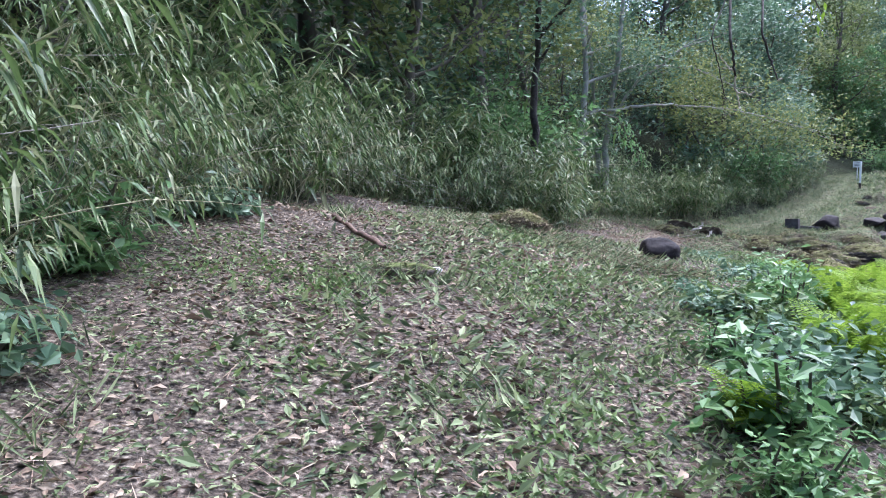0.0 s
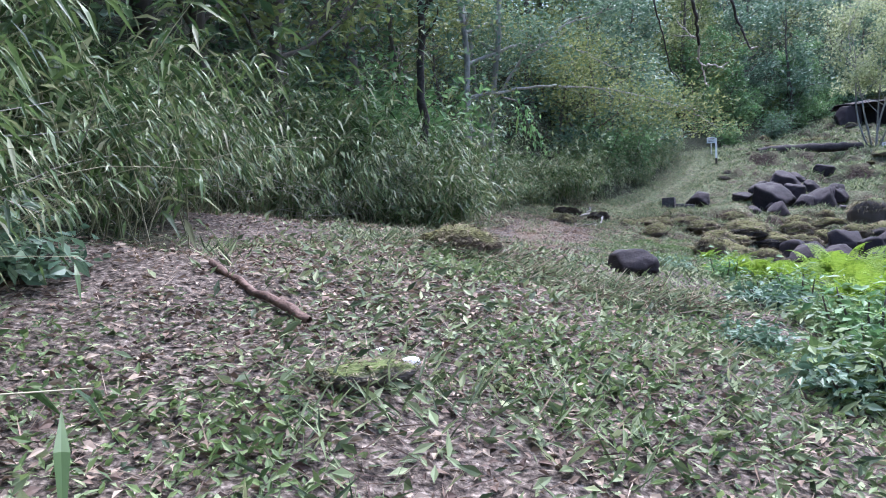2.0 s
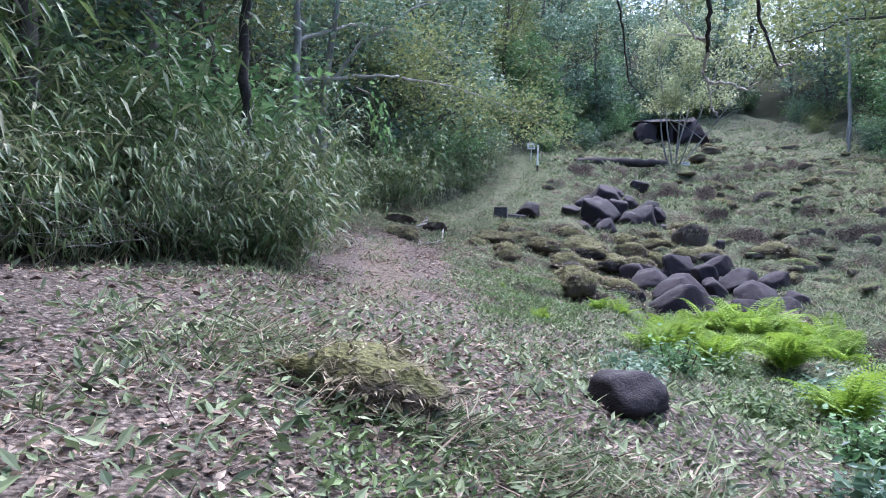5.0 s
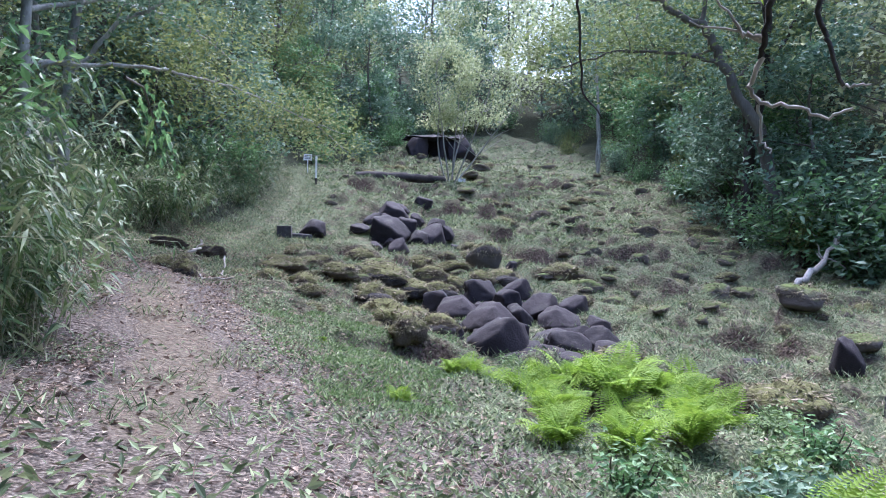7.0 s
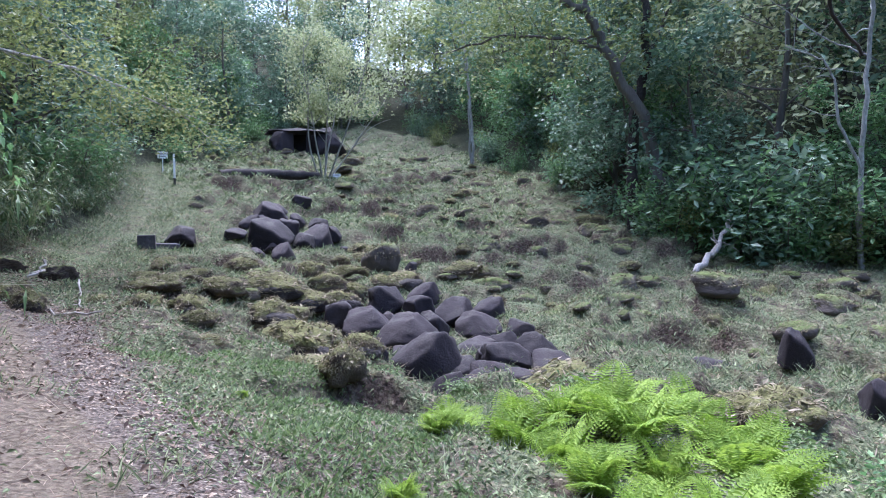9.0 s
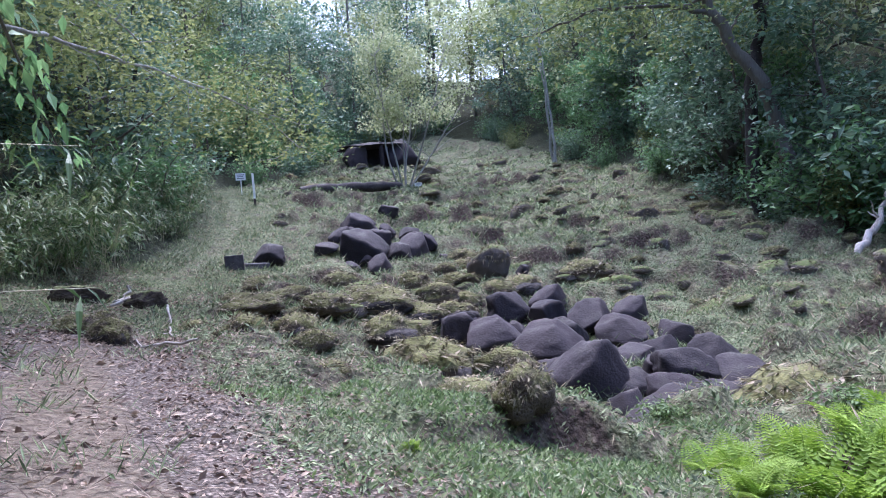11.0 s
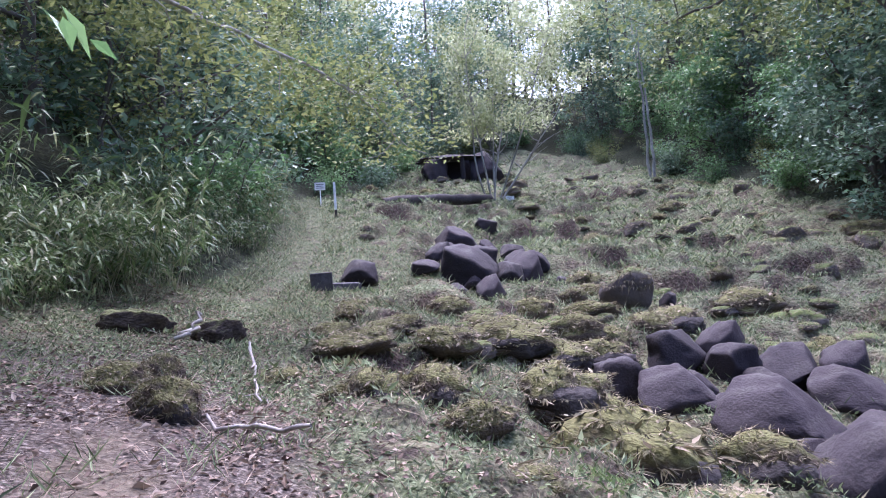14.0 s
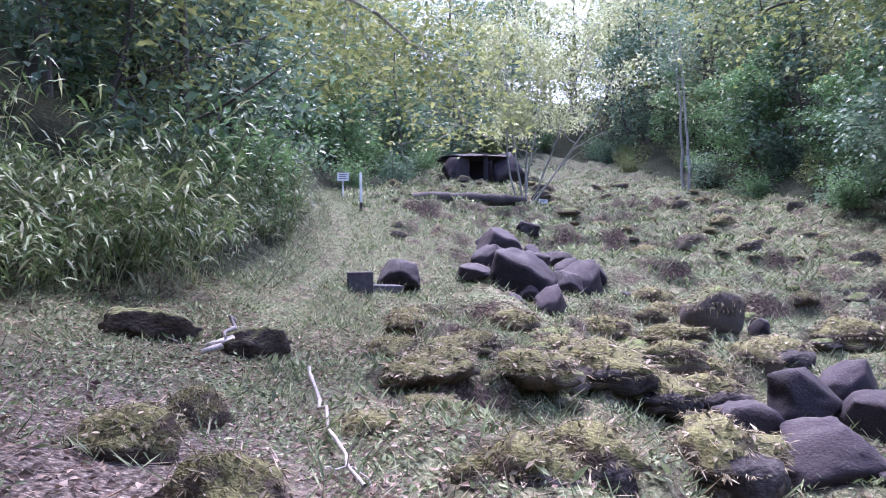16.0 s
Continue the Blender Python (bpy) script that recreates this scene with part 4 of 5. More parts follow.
part("body", box_bm(0.52, 0.42, 0.44, 0.02), BLOCK, block)
tagged(block, "dark square concrete block beside a boulder", "block")
slab = new("stone_slab", None)
slab.matrix_basis = pose(*on(15.75, 31.3, 0.12), 3, 4, -20)
part("body", box_bm(0.95, 0.4, 0.16, 0.03), BLOCK, slab)
tagged(slab, "dark stone slab lying beside a block", "slab")

# the stone shelter at the head of the slope
shelter = new("stone_shelter")
SX, SY = 45.5, 52.3
shelter.matrix_basis = pose(SX, SY, gz(SX, SY) - 0.2, 0, 0, -40)
for name, kind, px, py, pz, w, d, h, text in (("pier", boulders[0], -2.0, 0, 1.0, 2.1, 2.2, 2.8, "dark boulder pier"), ("pier", boulders[2], 2.1, 0.2, 1.0, 2.6, 2.2, 2.9, "dark boulder pier"),
                                              ("roof_slab", boulders[4], -0.3, 0.4, 2.2, 4.8, 2.6, 0.55, "flat dark stone roof slab"), ("back_wall", boulders[3], 0, 1.9, 1.0, 5.4, 0.9, 3.2, "rough stone back wall"),
                                              ("prop", boulders[1], 0.3, -0.5, 1.1, 0.35, 0.35, 2.6, "narrow stone prop")):
    o = part(name, kind[1], None, shelter, text)
    o.matrix_basis = pose(px, py, pz, 0, 0, 0) @ Matrix.Diagonal((w, d, h, 1))
tagged(shelter, "low dark stone chamber under a flat slab roof", "stone shelter")


# ---- single trees ----
def make_multi(seed, x, y, stems, h, w, n, leaf):
    rng = np.random.default_rng(seed)
    root = new("small_tree")
    pts = []
    for a in range(stems):
        az = a * 2.4 + rng.uniform(-0.3, 0.3)
        lean = 0.25 + 0.3 * (a % 3) / 2
        st = wander(rng, (np.cos(az) * 0.15, np.sin(az) * 0.15, -0.2), (np.cos(az) * lean, np.sin(az) * lean, 1), h * rng.uniform(0.75, 1.0), 9, 0.07, 0.03)
        paths = [(st, np.linspace(0.065, 0.015, 10))]
        for _ in range(9):
            q = st[rng.integers(3, 10)]
            aa = rng.uniform(0, 6.28)
            tw = wander(rng, q, (np.cos(aa), np.sin(aa), 0.7), w * rng.uniform(0.25, 0.5), 5, 0.15)
            paths.append((tw, np.linspace(0.028, 0.006, 6)))
            pts.append(tw[2:])
        part("stem", mesh_from("small_tree_stem", *tubes(paths, 6), BARK_PALE, True), BARK_PALE, root, "pale grey stem")
    pts = np.concatenate(pts)
    base = pts[rng.integers(0, len(pts), n)] + rng.normal(0, 0.3, (n, 3))
    base = base[base[:, 2] > h * 0.4]
    size = leaf * rng.uniform(0.6, 1.3, len(base))
    part("crown", mesh_from("small_tree_crown", *leaf_flat(rng, base, rng.normal(0, 1, base.shape), size, size * 0.55), LEAF_PALE_HAZE), LEAF_PALE_HAZE, root, "thin pale yellow-green leaves")
    root.matrix_basis = pose(x, y, gz(x, y))
    return tagged(root, "small many-stemmed tree with thin pale yellow-green leaves", "tree")


make_multi(51, 34.4, 40.6, 6, 9.4, 6.2, 11000, 0.19)


def lone_tree(name, seed, base, lines, mat, label, leaves=0, leaf_mat=None, leaf=0.16, tips=0.5, clear=2.3):
    """A tree drawn limb by limb: lines of points from the base, with radii; leaves about the ends."""
    rng = np.random.default_rng(seed)
    root = new(name)
    root.matrix_basis = pose(*base)
    ends = []
    for a, (pts, r0, r1) in enumerate(lines):
        pts = np.array(pts, float)
        k = np.linspace(0, len(pts) - 1, 5 * (len(pts) - 1) + 1)
        ln = np.stack([np.interp(k, np.arange(len(pts)), pts[:, c]) for c in range(3)], 1)
        ln[1:-1] += rng.normal(0, r0 * 0.25 + 0.01, (len(ln) - 2, 3))
        paths = [(ln, np.linspace(r0, r1, len(ln)))]
        for _ in range(max(3, len(pts) * 2) if a else 3):
            q = ln[rng.integers(len(ln) // 4 if a else len(ln) // 2, len(ln))]
            tw = wander(rng, q, rng.normal(0, 1, 3) + (ln[-1] - ln[0]) / np.linalg.norm(ln[-1] - ln[0]), rng.uniform(0.5, 1.6) * tips * 2, 6, 0.25)
            paths.append((tw, np.linspace(r1 * 0.8, 0.006, 7)))
            ends.append(tw[2:])
        part("trunk" if a == 0 else "limb", mesh_from(name + "_limb", *tubes(paths, 8), mat, True), mat, root)
    if leaves:
        pts = np.concatenate(ends)
        b = pts[rng.integers(0, len(pts), leaves)] + rng.normal(0, tips, (leaves, 3))
        b = b[b[:, 2] > clear]
        size = leaf * rng.uniform(0.6, 1.3, len(b))
        part("crown", mesh_from(name + "_crown", *leaf_flat(rng, b, rng.normal(0, 1, b.shape) * (1, 1, 0.5), size, size * 0.5), leaf_mat), leaf_mat, root)
    return tagged(root, label, "tree")


lone_tree("forked_tree", 81, (5.5, 25.2, gz(5.5, 25.2)), [
    ([(0, 0, -0.4), (0.05, 0, 1.6), (0.2, 0.0, 3.4), (0.5, -0.2, 6.0), (0.6, -0.4, 9.0)], 0.14, 0.06),
    ([(-0.05, 0.1, -0.3), (-0.1, 0.1, 1.8), (-0.35, 0.1, 4.0), (-0.7, 0.0, 8.5)], 0.11, 0.04),
    ([(0.2, 0.0, 3.4), (1.1, -0.3, 4.6), (2.4, -0.8, 5.6), (4.2, -1.2, 6.2)], 0.06, 0.02)],
    BARK_PALE, "pale forked tree with limbs reaching over the trail", 6500, LEAF_BLUE, 0.14, 0.45, 2.2)
lone_tree("spreading_tree", 86, (4.4, 24.2, gz(4.4, 24.2)), [
    ([(0, 0, -0.4), (0.1, 0, 2.0), (0.3, 0.1, 3.4), (0.2, 0.3, 8)], 0.16, 0.07),
    ([(0.3, 0.1, 3.2), (2.2, 0.4, 3.55), (3.5, 1.2, 3.75), (5.5, 2.6, 3.95), (6.9, 3.0, 3.85), (8.0, 3.0, 3.55), (9.8, 3.7, 3.25), (11.6, 4.8, 2.8)], 0.045, 0.014),
    ([(0.3, 0.1, 4.2), (2.5, 1.6, 5.2), (5.0, 3.4, 5.6), (7.5, 5.2, 5.2)], 0.06, 0.02),
    ([(0.3, 0.2, 5.2), (1.8, 2.6, 6.2), (4.4, 5.0, 6.4)], 0.05, 0.02)],
    BARK_PALE, "tree with long pale limbs spreading over the clearing", 11000, LEAF_OLIVE, 0.12, 0.5)
lone_tree("dark_tree", 82, (2.3, 20.0, gz(2.3, 20.0)), [([(0, 0, -0.4), (0.1, -0.2, 2), (0.2, -0.3, 4.5), (0.3, -0.2, 9)], 0.12, 0.06), ([(0.2, -0.3, 4.5), (1.2, -1.4, 5.6), (2.6, -2.4, 6.4)], 0.06, 0.02)],
          BARK_DARK, "dark-barked tree standing behind the bamboo grass", 1800, LEAF_BLUE, 0.17, 0.6)
lone_tree("leaning_tree", 83, (32.6, 19.6, gz(32.6, 19.6)), [
    ([(0, 0, -0.5), (-0.05, 0.1, 1.6), (-0.2, 0.3, 3.2), (-0.7, 1.0, 5.8), (-1.5, 2.1, 8.2), (-2.2, 2.9, 9.6), (-3.3, 4.5, 11.0), (-4.3, 5.8, 12.0)], 0.36, 0.1),
    ([(-1.5, 2.1, 8.1), (-3.0, 3.3, 8.4), (-4.4, 5.5, 8.6), (-5.6, 7.7, 8.0)], 0.1, 0.03),
    ([(-2.2, 2.9, 9.6), (-2.0, 2.4, 11.5), (-2.6, 2.2, 13.5)], 0.12, 0.04)],
    BARK, "large leaning tree with a bare grey-brown trunk", 5200, LEAF_OLIVE, 0.24, 1.0)
lone_tree("upright_tree", 84, (33.2, 21.2, gz(33.2, 21.2)), [([(0, 0, -0.5), (-0.1, 0, 4.0), (-0.4, -0.8, 7.6), (-1.2, -1.0, 11.0), (-1.6, -1.0, 15)], 0.3, 0.1), ([(-0.4, -0.8, 7.6), (1.2, -1.4, 10.0), (2.0, -2.2, 13)], 0.12, 0.04)],
          BARK_DARK, "dark upright tree beside a leaning one", 2600, LEAF_OLIVE, 0.24, 0.9)
lone_tree("pale_tree", 85, (29.15, 12.2, gz(29.15, 12.2)), [
    ([(0, 0, -0.4), (0.02, 0, 1.7), (0.05, 0.02, 3.6), (-0.2, -0.2, 6.5), (-0.65, -0.3, 9.0), (-1.2, -0.5, 11.5)], 0.11, 0.05),
    ([(0.0, 0.0, 3.5), (-0.5, 0.6, 5.0), (-0.75, 0.8, 6.5), (-0.9, 1.05, 7.1), (-1.1, 2.2, 7.7)], 0.06, 0.02),
    ([(-0.3, -0.2, 7.2), (-0.5, 1.2, 8.0), (-0.9, 2.9, 9.6)], 0.035, 0.012)],
    BARK_PALE, "slender dead pale-barked tree with bare limbs", 0)
for x, y, h in ((50.6, 39.2, 11), (49.2, 38.2, 10), (17.2, 40.6, 8)):
    lone_tree("straight_tree", int(x), (x, y, gz(x, y)), [([(0, 0, -0.4), (-0.1, 0, h * 0.3), (-0.4, 0, h * 0.65), (-0.8, 0.1, h)], 0.12, 0.04)], BARK_PALE if h > 9 else BARK, "straight slim trunk at the edge of the trees", 900, LEAF_BLUE, 0.22, 0.8)


def vine(name, seed, lines, label):
    root = new(name)
    root.matrix_basis = pose(-0.36, -0.03, -0.08)
    rng = np.random.default_rng(seed)
    for pts, r0, r1, mat, text in lines:
        pts = np.array(pts, float)
        k = np.linspace(0, len(pts) - 1, 4 * len(pts))
        ln = np.stack([np.interp(k, np.arange(len(pts)), pts[:, q]) for q in range(3)], 1) + rng.normal(0, 0.006, (4 * len(pts), 3))
        part("twig", mesh_from(name + "_twig", *tubes([(ln, np.linspace(r0, r1, len(ln)))], 6), mat, True), mat, root, text)
    return tagged(root, label, "branch")


vine("hanging_branch", 91, [
    ([(4.9, 12.0, 6.2), (4.4, 11.2, 5.2), (4.24, 10.8, 4.5), (4.3, 10.82, 4.32), (4.33, 10.87, 4.14), (4.36, 10.89, 4.03)], 0.022, 0.015, BARK_DARK, "dark upper part"),
    ([(4.36, 10.89, 4.03), (4.37, 10.95, 3.91), (4.39, 10.9, 3.81), (4.42, 10.75, 3.8), (4.44, 10.63, 3.72), (4.45, 10.49, 3.76)], 0.014, 0.007, DEADWOOD, "bleached bent tip"),
    ([(4.39, 10.9, 3.81), (4.42, 10.9, 3.63), (4.43, 10.85, 3.57)], 0.009, 0.005, DEADWOOD, "bleached twig"),
    ([(4.34, 10.87, 4.12), (4.31, 10.97, 4.16), (4.22, 11.1, 4.38)], 0.013, 0.005, DEADWOOD, "bleached twig"),
    ([(4.34, 10.87, 4.12), (4.31, 10.99, 4.17), (4.23, 11.21, 4.24)], 0.011, 0.004, DEADWOOD, "bleached twig")], "dead branch with bleached bent tips hanging from a limb")
vine("hanging_branch", 92, [([(5.2, 11.9, 6.2), (4.64, 10.73, 4.61), (4.74, 10.73, 4.27), (4.77, 10.69, 4.15), (4.82, 10.63, 3.93)], 0.018, 0.01, BARK_DARK, "dark upper part"), ([(4.82, 10.63, 3.93), (4.83, 10.51, 3.93)], 0.01, 0.006, DEADWOOD, "bleached tip")], "dark dead branch hanging from a limb")
vine("hanging_vine", 93, [([(5.2, 12.9, 6.2), (4.46, 12.05, 4.94), (4.58, 12.09, 4.57), (4.66, 12.12, 4.26), (4.7, 12.13, 4.07), (4.77, 12.03, 3.89)], 0.012, 0.006, BARK_DARK, "thin dark vine")], "thin dark vine hanging over the clearing")


def leafy_branch(name, seed, pts, n, leaf, mat, label):
    """A thin branch with single large leaves hanging along it."""
    rng = np.random.default_rng(seed)
    pts = np.array(pts, float)
    k = np.linspace(0, len(pts) - 1, 5 * len(pts))
    ln = np.stack([np.interp(k, np.arange(len(pts)), pts[:, q]) for q in range(3)], 1)
    root = new(name)
    part("stem", mesh_from(name + "_stem", *tubes([(ln, np.linspace(0.02, 0.004, len(ln)))], 6), BARK, True), BARK, root)
    at = rng.integers(len(ln) // 3, len(ln), n)
    base = ln[at] + rng.normal(0, 0.11, (n, 3))
    way = rng.normal(0, 0.6, (n, 3)) + unit(ln[-1] - ln[0]) * 0.7 + (0, 0, -0.7)
    size = leaf * rng.uniform(0.7, 1.25, n)
    leaves = part("leaves", mesh_from(name + "_leaves", *leaf_mesh(rng, base, way, size, size * 0.42, 0.15, 0.4), mat), mat, root)
    return tagged(root, label, "branch")


leafy_branch("leafy_branch", 95, [(3.75, 17.75, 4.7), (4.3, 18.5, 4.75), (4.8, 19.2, 4.3), (5.35, 19.95, 3.8)], 85, 0.14, LEAF_MID, "branch with large green leaves hanging over the trail")
leafy_branch("leafy_branch", 96, [(5.2, 11.9, 6.2), (5.4, 11.6, 5.4), (5.6, 11.5, 4.9)], 16, 0.13, LEAF_FERN, "small twig with bright yellow-green leaves")
# ---- ferns ----
def make_frond(seed, L):
    rng = np.random.default_rng(seed)
    k = np.linspace(0, 1, 22)
    spine = np.stack([L * k * (1 - 0.12 * k), 0.03 * np.sin(k * 5), L * (0.75 * k - 0.62 * k ** 2.2)], 1)
    base, way, size = [], [], []
    for a in range(3, 22):
        w = L * 0.42 * np.sin(np.pi * min(1, 0.12 + k[a] * 0.9)) ** 0.8 * (1 - 0.6 * k[a])
        for s in (-1, 1):
            d = np.array((0.45, s * 0.9, -0.12))
            for q in range(4):
                base.append(spine[a] + d * w * q / 4.2)
                way.append(d + np.array((0.5, 0, 0)) * (1 if q % 2 else -1) * (q < 3))
                size.append(w * (0.42 - 0.05 * q))
    v, f = leaf_flat(rng, np.array(base), np.array(way), np.array(size), np.array(size) * 0.42, 0.25)
    tv, tf = tubes([(spine, np.linspace(0.006, 0.0015, 22))], 3)
    tf = np.concatenate([tf[:, :3], tf[:, [0, 2, 3]]]) + len(v)
    return mesh_from("frond", np.concatenate([v, tv]), np.concatenate([f, tf]), LEAF_FERN)


fronds = [make_frond(s, L) for s, L in ((61, 0.75), (62, 0.9), (63, 0.6))]


def fern(rng, x, y, n, size):
    root = new("fern")
    root.matrix_basis = pose(x, y, gz(x, y) - 0.02)
    for a in range(n):
        o = part("frond", fronds[a % 3], LEAF_FERN, root)
        o.matrix_basis = pose(0, 0, 0.02, rng.uniform(-12, 12), -rng.uniform(12, 52), a * 137.5 + rng.uniform(-20, 20)) @ Matrix.Scale(size * rng.uniform(0.75, 1.15), 4)
    return tagged(root, "bright yellow-green fern clump in the wet hollow", "fern", "ferns beside the trail")


rng = random.Random(5)
fern_upper = [(7.6, 15.8, 0.7), (8.5, 16.2, 0.6), (9.1, 15.7, 0.8), (9.0, 15.1, 1.1), (8.2, 15.3, 1.2), (9.6, 14.6, 1.2), (10.4, 13.9, 1.1), (7.5, 14.6, 1.1), (6.9, 15.5, 0.6), (8.5, 14.0, 1.1), (10.2, 15.0, 1.1), (9.4, 13.4, 1.0), (6.8, 13.9, 1.0), (8.2, 13.0, 1.0), (5.9, 13.2, 0.9), (7.4, 12.6, 1.0), (5.1, 9.4, 1.0)]
fern_lower = [(6.2, 9.3, 1.1), (6.4, 10.4, 1.0), (7.0, 8.6, 1.1), (5.8, 10.8, 1.0), (7.2, 10.6, 1.0), (2.89, 6.35, 0.8), (3.50, 7.05, 0.9), (1.56, 4.75, 0.55), (2.78, 5.95, 0.8), (3.81, 7.95, 1.0), (4.30, 7.15, 1.1), (4.82, 8.45, 1.0), (3.28, 5.65, 0.8), (5.3, 14.8, 0.5), (6.6, 17.8, 0.3)]
fern_between = [(8.0, 14.6, 1.0), (8.8, 14.5, 1.0), (9.7, 15.3, 0.8), (7.9, 13.6, 1.0), (9.0, 12.9, 1.0), (6.4, 12.8, 0.9), (9.9, 14.2, 1.0), (7.2, 14.0, 0.8)]
for x, y, s in fern_upper + fern_lower + fern_between:
    fern(rng, x, y, rng.randint(13, 18), s * (0.75 if y > 13.5 and x < 7.8 else 0.9))


# ---- what lies and grows on the ground ----
def strew(name, seed, n, draw, length, slim, mat, label, category, flat=False, lie=0.25, tilt=0.8, lift=0.0):
    rng = np.random.default_rng(seed)
    x, y = draw(rng, n)
    z = ground_z(x, y) + lift + rng.uniform(0, 0.03, len(x))
    a = rng.uniform(0, 6.283, len(x))
    way = np.stack([np.cos(a), np.sin(a), rng.normal(lie, 0.3, len(x))], 1)
    size = length * rng.uniform(0.5, 1.5, len(x))
    make = leaf_flat if flat else leaf_mesh
    v, f = make(rng, np.stack([x, y, z], 1), way, size, size * slim, tilt=tilt)
    return tagged(new(name, mesh_from(name, v, f, mat)), label, category, kind="stuff")


def along(width, lo=-0.02, hi=1.0, keep=None):
    def draw(rng, n):
        k = rng.uniform(lo, hi, n * 3)
        seg = np.hypot(*np.diff(TRAIL, axis=0).T)
        s = np.concatenate([[0], np.cumsum(seg)]) / seg.sum()
        x = np.interp(k, s, TRAIL[:, 0]) + rng.normal(0, width, n * 3)
        y = np.interp(k, s, TRAIL[:, 1]) + rng.normal(0, width, n * 3)
        ok = outside(x, y) < 1.2
        if keep is not None:
            ok &= keep(x, y, rng)
        return x[ok][:n], y[ok][:n]
    return draw


def field(rng, n, box=(4, 48, 6, 52), trail=1.2):
    x, y = rng.uniform(box[0], box[1], n * 4), rng.uniform(box[2], box[3], n * 4)
    near = np.clip((13 / np.hypot(x - 8, y - 20)) ** 1.1, 0.22, 1)
    ok = (outside(x, y) < 0.3) & (rng.uniform(0, 1, n * 4) < near) & (to_line(x, y, TRAIL) > np.where(y > 24, 0.3, trail)) & (lumps(x, y, 1.1, 8) > rng.uniform(-1.3, 0.3, n * 4))
    return x[ok][:n], y[ok][:n]


def patch(size, seed, bias):
    return lambda x, y, rng: (lumps(x, y, size, seed) + bias > rng.uniform(-0.35, 0.35, len(x))) & worn(x, y, rng)


def worn(x, y, rng):
    """Little lies on the bare middle of the trail."""
    return (to_line(x, y, TRAIL) > 0.65) | (y < 12.5) | (y > 23) | (rng.uniform(0, 1, len(x)) < 0.15)


def greener(x, y, rng):
    return (lumps(x, y, 1.2, 6) + np.clip(0.5 - 0.09 * (y - 4), -0.15, 0.5) > rng.uniform(-0.3, 0.3, len(x))) & worn(x, y, rng)


strew("leaf_litter", 71, 34000, along(1.5, 0.1, 0.66, patch(1.5, 4, 0.3)), 0.058, 0.45, LEAF_DRY, "dry brown fallen leaves along the trail", "leaf litter", lie=0.2)
strew("weed_clippings", 72, 46000, along(2.0, 0.1, 0.62, greener), 0.052, 0.34, LEAF_WEED, "freshly cut green weeds strewn on the trail", "weeds", lie=0.35)
strew("dry_stalks", 73, 24000, along(1.8, 0.1, 0.62), 0.17, 0.03, LEAF_DRY, "dry cut stalks on the trail", "stalks", True, 0.1)
strew("low_weeds", 74, 105000, field, 0.058, 0.42, LEAF_WEED, "low leafy weeds among the stones", "weeds", True, 0.5)
strew("grass", 75, 80000, field, 0.13, 0.05, GRASS, "short mown grass between the stones", "grass", True, 1.0)
strew("fallen_leaves", 76, 30000, lambda r, n: field(r, n, trail=0.4), 0.055, 0.5, LEAF_DRY, "brown leaves scattered over the stony slope", "fallen leaves", True, 0.2)


def bank(rng, n):
    x, y = rng.uniform(1.2, 10, n * 3), rng.uniform(1.5, 19, n * 3)
    ok = (outside(x, y) < -0.2) & (to_line(x, y, TRAIL) > 1.3)
    return x[ok][:n], y[ok][:n]


strew("bank_weeds", 77, 42000, bank, 0.06, 0.38, LEAF_WEED, "leafy green weeds on the bank below the trail", "weeds", True, 0.6)
strew("grass_tufts", 78, 40000, lambda r, n: field(r, n, (12, 48, 10, 52)), 0.24, 0.06, GRASS, "coarse grass and weeds on the far slope", "grass", True, 0.9)
strew("dry_tufts", 79, 15000, lambda r, n: field(r, n, (9, 48, 10, 52)), 0.2, 0.08, TURF, "dry brownish grass wisps over the slope", "grass", True, 0.5)
strew("cut_weeds", 80, 10000, along(1.6, 0.08, 0.32, lambda x, y, r: x + 0.6 > r.uniform(-0.9, 0.9, len(x))), 0.09, 0.34, LEAF_WEED, "pale green cut weeds lying thick beside the start of the trail", "weeds", True, 0.4)
strew("trail_grass", 81, 14000, along(1.7, 0.08, 0.6, lambda x, y, r: lumps(x, y, 0.55, 31) > r.uniform(0.25, 0.9, len(x))), 0.15, 0.07, LEAF_WEED, "green grass clumps left standing beside the trail", "grass", True, 0.9)
strew("pale_litter", 82, 3500, along(1.6, 0.1, 0.6, lambda x, y, r: lumps(x, y, 0.9, 33) > r.uniform(-0.2, 0.6, len(x))), 0.085, 0.4, LEAF_DRY, "large pale dry leaves on the trail", "leaf litter", False, 0.25)


def clumps(rng, n):
    """Places in tight groups over the stony slope."""
    x, y = field(rng, 900, (9, 46, 10, 50))
    k = rng.integers(0, len(x), n)
    return x[k] + rng.normal(0, 0.2, n), y[k] + rng.normal(0, 0.2, n)


strew("weed_clumps", 83, 24000, clumps, 0.1, 0.32, LEAF_WEED, "clumps of leafy green weeds between the stones", "weeds", True, 1.0, lift=0.04)
strew("lush_weeds", 84, 15000, along(1.6, 0.08, 0.3, lambda x, y, r: lumps(x, y, 0.8, 35) + 0.3 * np.clip(x + 0.2, -1, 1.5) - np.clip((y - 7) / 6, 0, 1) > r.uniform(0.15, 0.65, len(x))), 0.05, 0.4, LEAF_FRESH, "patches of fresh low green weeds beside the trail", "weeds", True, 0.6, lift=0.02)


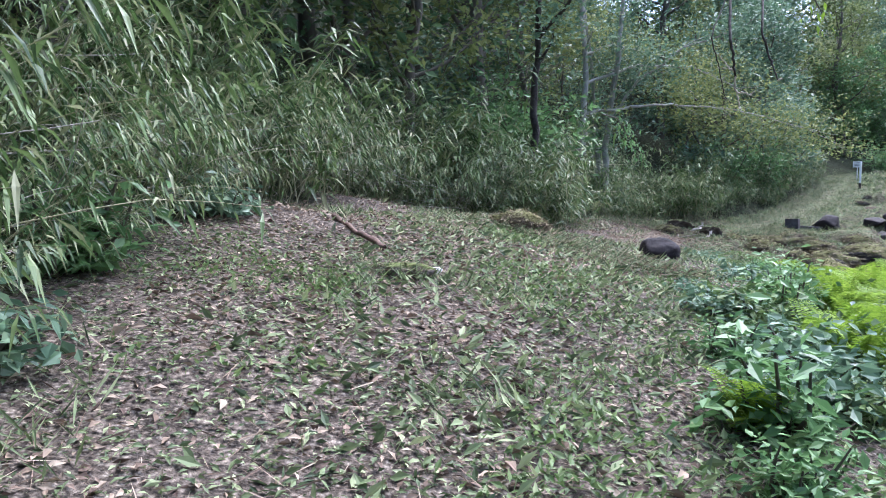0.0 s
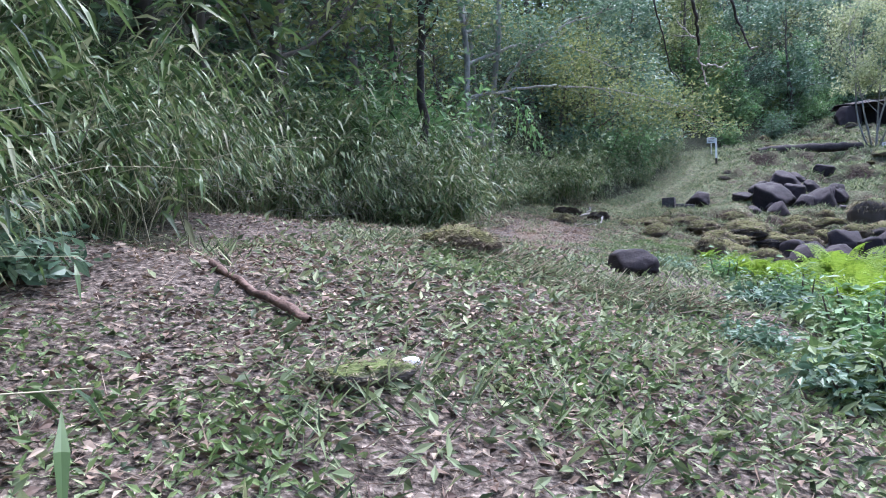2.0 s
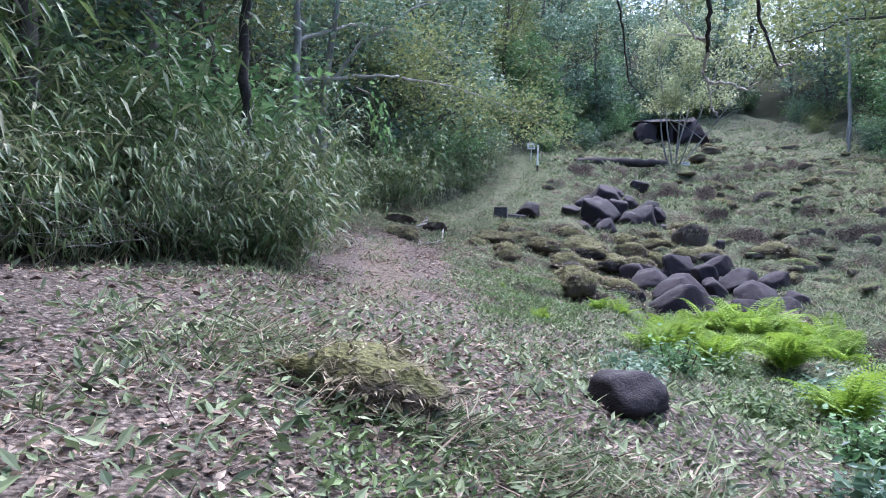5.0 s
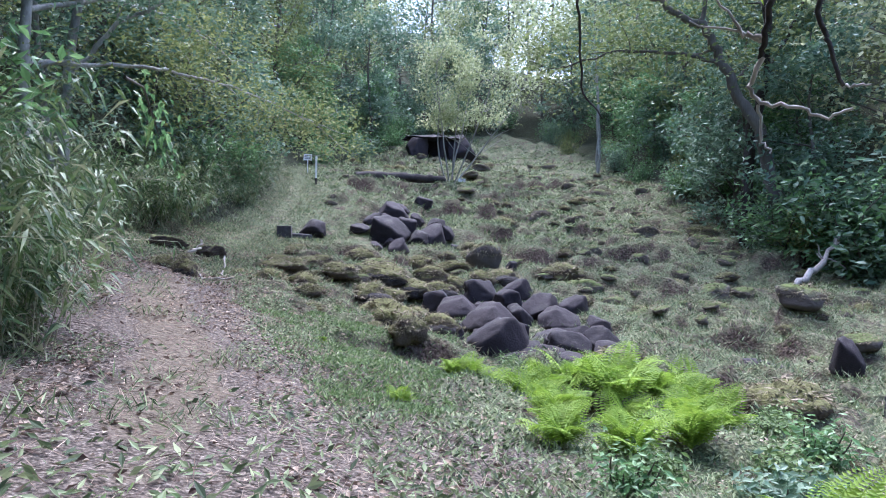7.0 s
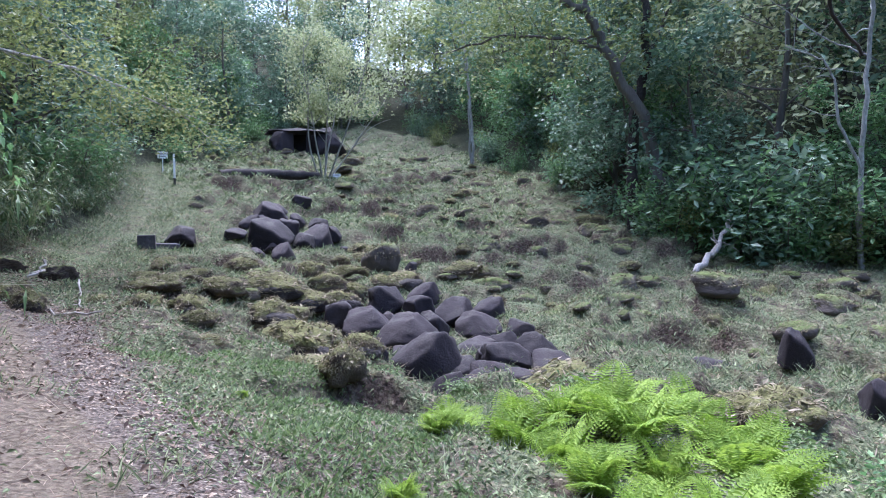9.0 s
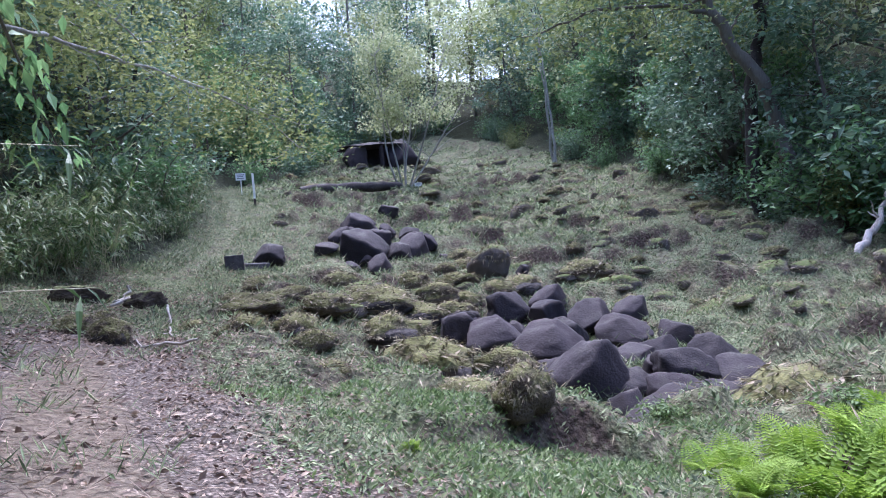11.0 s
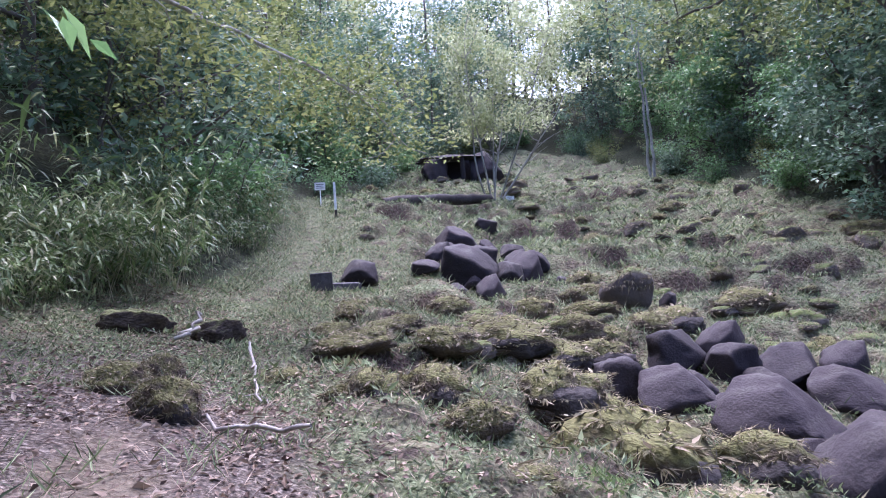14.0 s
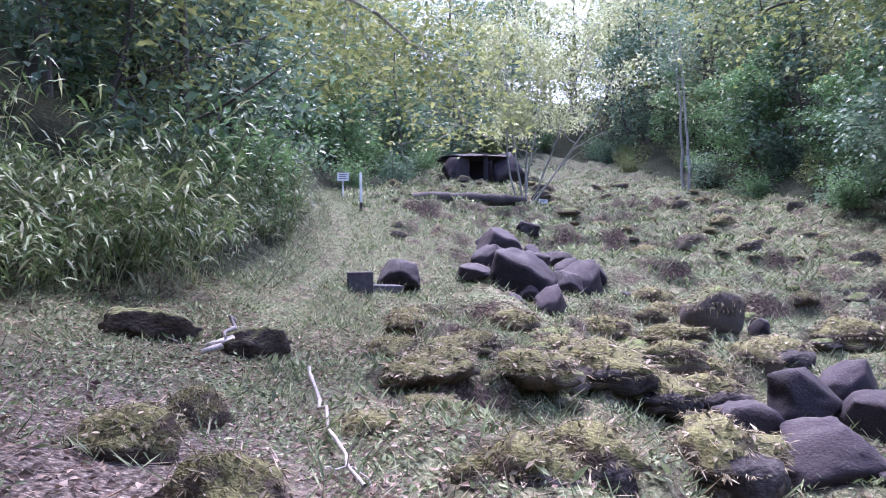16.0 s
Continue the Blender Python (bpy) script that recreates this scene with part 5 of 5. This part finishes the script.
def raked(rng, n):
    """A low windrow of raked brush beside the trail."""
    k = rng.uniform(0, 1, n)
    line = np.array([(0.75, 11.6), (1.0, 10.4), (1.5, 9.5), (2.0, 8.9), (2.6, 8.6)])
    t = np.linspace(0, 1, len(line))
    w = 0.22 * (0.6 + 0.5 * np.sin(k * 17) ** 2)
    return np.interp(k, t, line[:, 0]) + rng.normal(0, 1, n) * w, np.interp(k, t, line[:, 1]) + rng.normal(0, 1, n) * w


for seed, n, up, size, slim, mat, text in ((87, 2600, 0.04, 0.16, 0.04, LEAF_DRY, "raked dry stalks in a low windrow"), (88, 2600, 0.06, 0.13, 0.06, GRASS, "dead grass piled on the windrow"), (89, 2200, 0.05, 0.06, 0.4, LEAF_WEED, "wilted weeds caught in the windrow")):
    strew("raked_brush", seed, n, raked, size, slim, mat, text, "brush", True, 0.25, lift=up)


def slopes(rng, n):
    """Places on the steep sides of the hummocks."""
    x, y = field(rng, n * 2, (8, 46, 11, 50))
    drop = np.hypot(ground_z(x + 0.1, y) - ground_z(x - 0.1, y), ground_z(x, y + 0.1) - ground_z(x, y - 0.1)) / 0.2
    ok = drop > 0.45
    return x[ok][:n], y[ok][:n]


strew("hanging_turf", 85, 40000, slopes, 0.17, 0.07, TURF, "dry grass hanging down the sides of the hummocks", "grass", True, -0.3, lift=0.03)


def upper(rng, n):
    x, y = rng.uniform(24, 58, n * 4), rng.uniform(26, 60, n * 4)
    ok = (outside(x, y) < 0.8) & (to_line(x, y, TRAIL) > 0.8) & (lumps(x, y, 1.4, 36) > rng.uniform(-1, 0.5, n * 4))
    return x[ok][:n], y[ok][:n]


strew("trail_turf", 90, 16000, along(0.75, 0.6, 1.0), 0.075, 0.1, GRASS, "short pale grass on the far trail", "grass", True, 0.6)
strew("trail_weeds", 91, 9000, along(0.9, 0.6, 1.0), 0.05, 0.4, LEAF_WEED, "small weeds on the far trail", "weeds", True, 0.4)
strew("upper_weeds", 86, 30000, upper, 0.24, 0.25, LEAF_WEED, "grey-green weeds on the upper slope", "weeds", True, 0.7)


def wet_edge(rng, n):
    x, y = rng.uniform(4.2, 11.5, n * 4), rng.uniform(14, 20.5, n * 4)
    ok = (to_line(x, y, TRAIL) > 1.1) & (lumps(x, y, 0.7, 38) > rng.uniform(-0.1, 0.5, n * 4))
    return x[ok][:n], y[ok][:n]


strew("fresh_weeds", 92, 14000, wet_edge, 0.055, 0.38, LEAF_FRESH, "fresh green weeds along the wet hollow", "weeds", True, 0.8, lift=0.02)
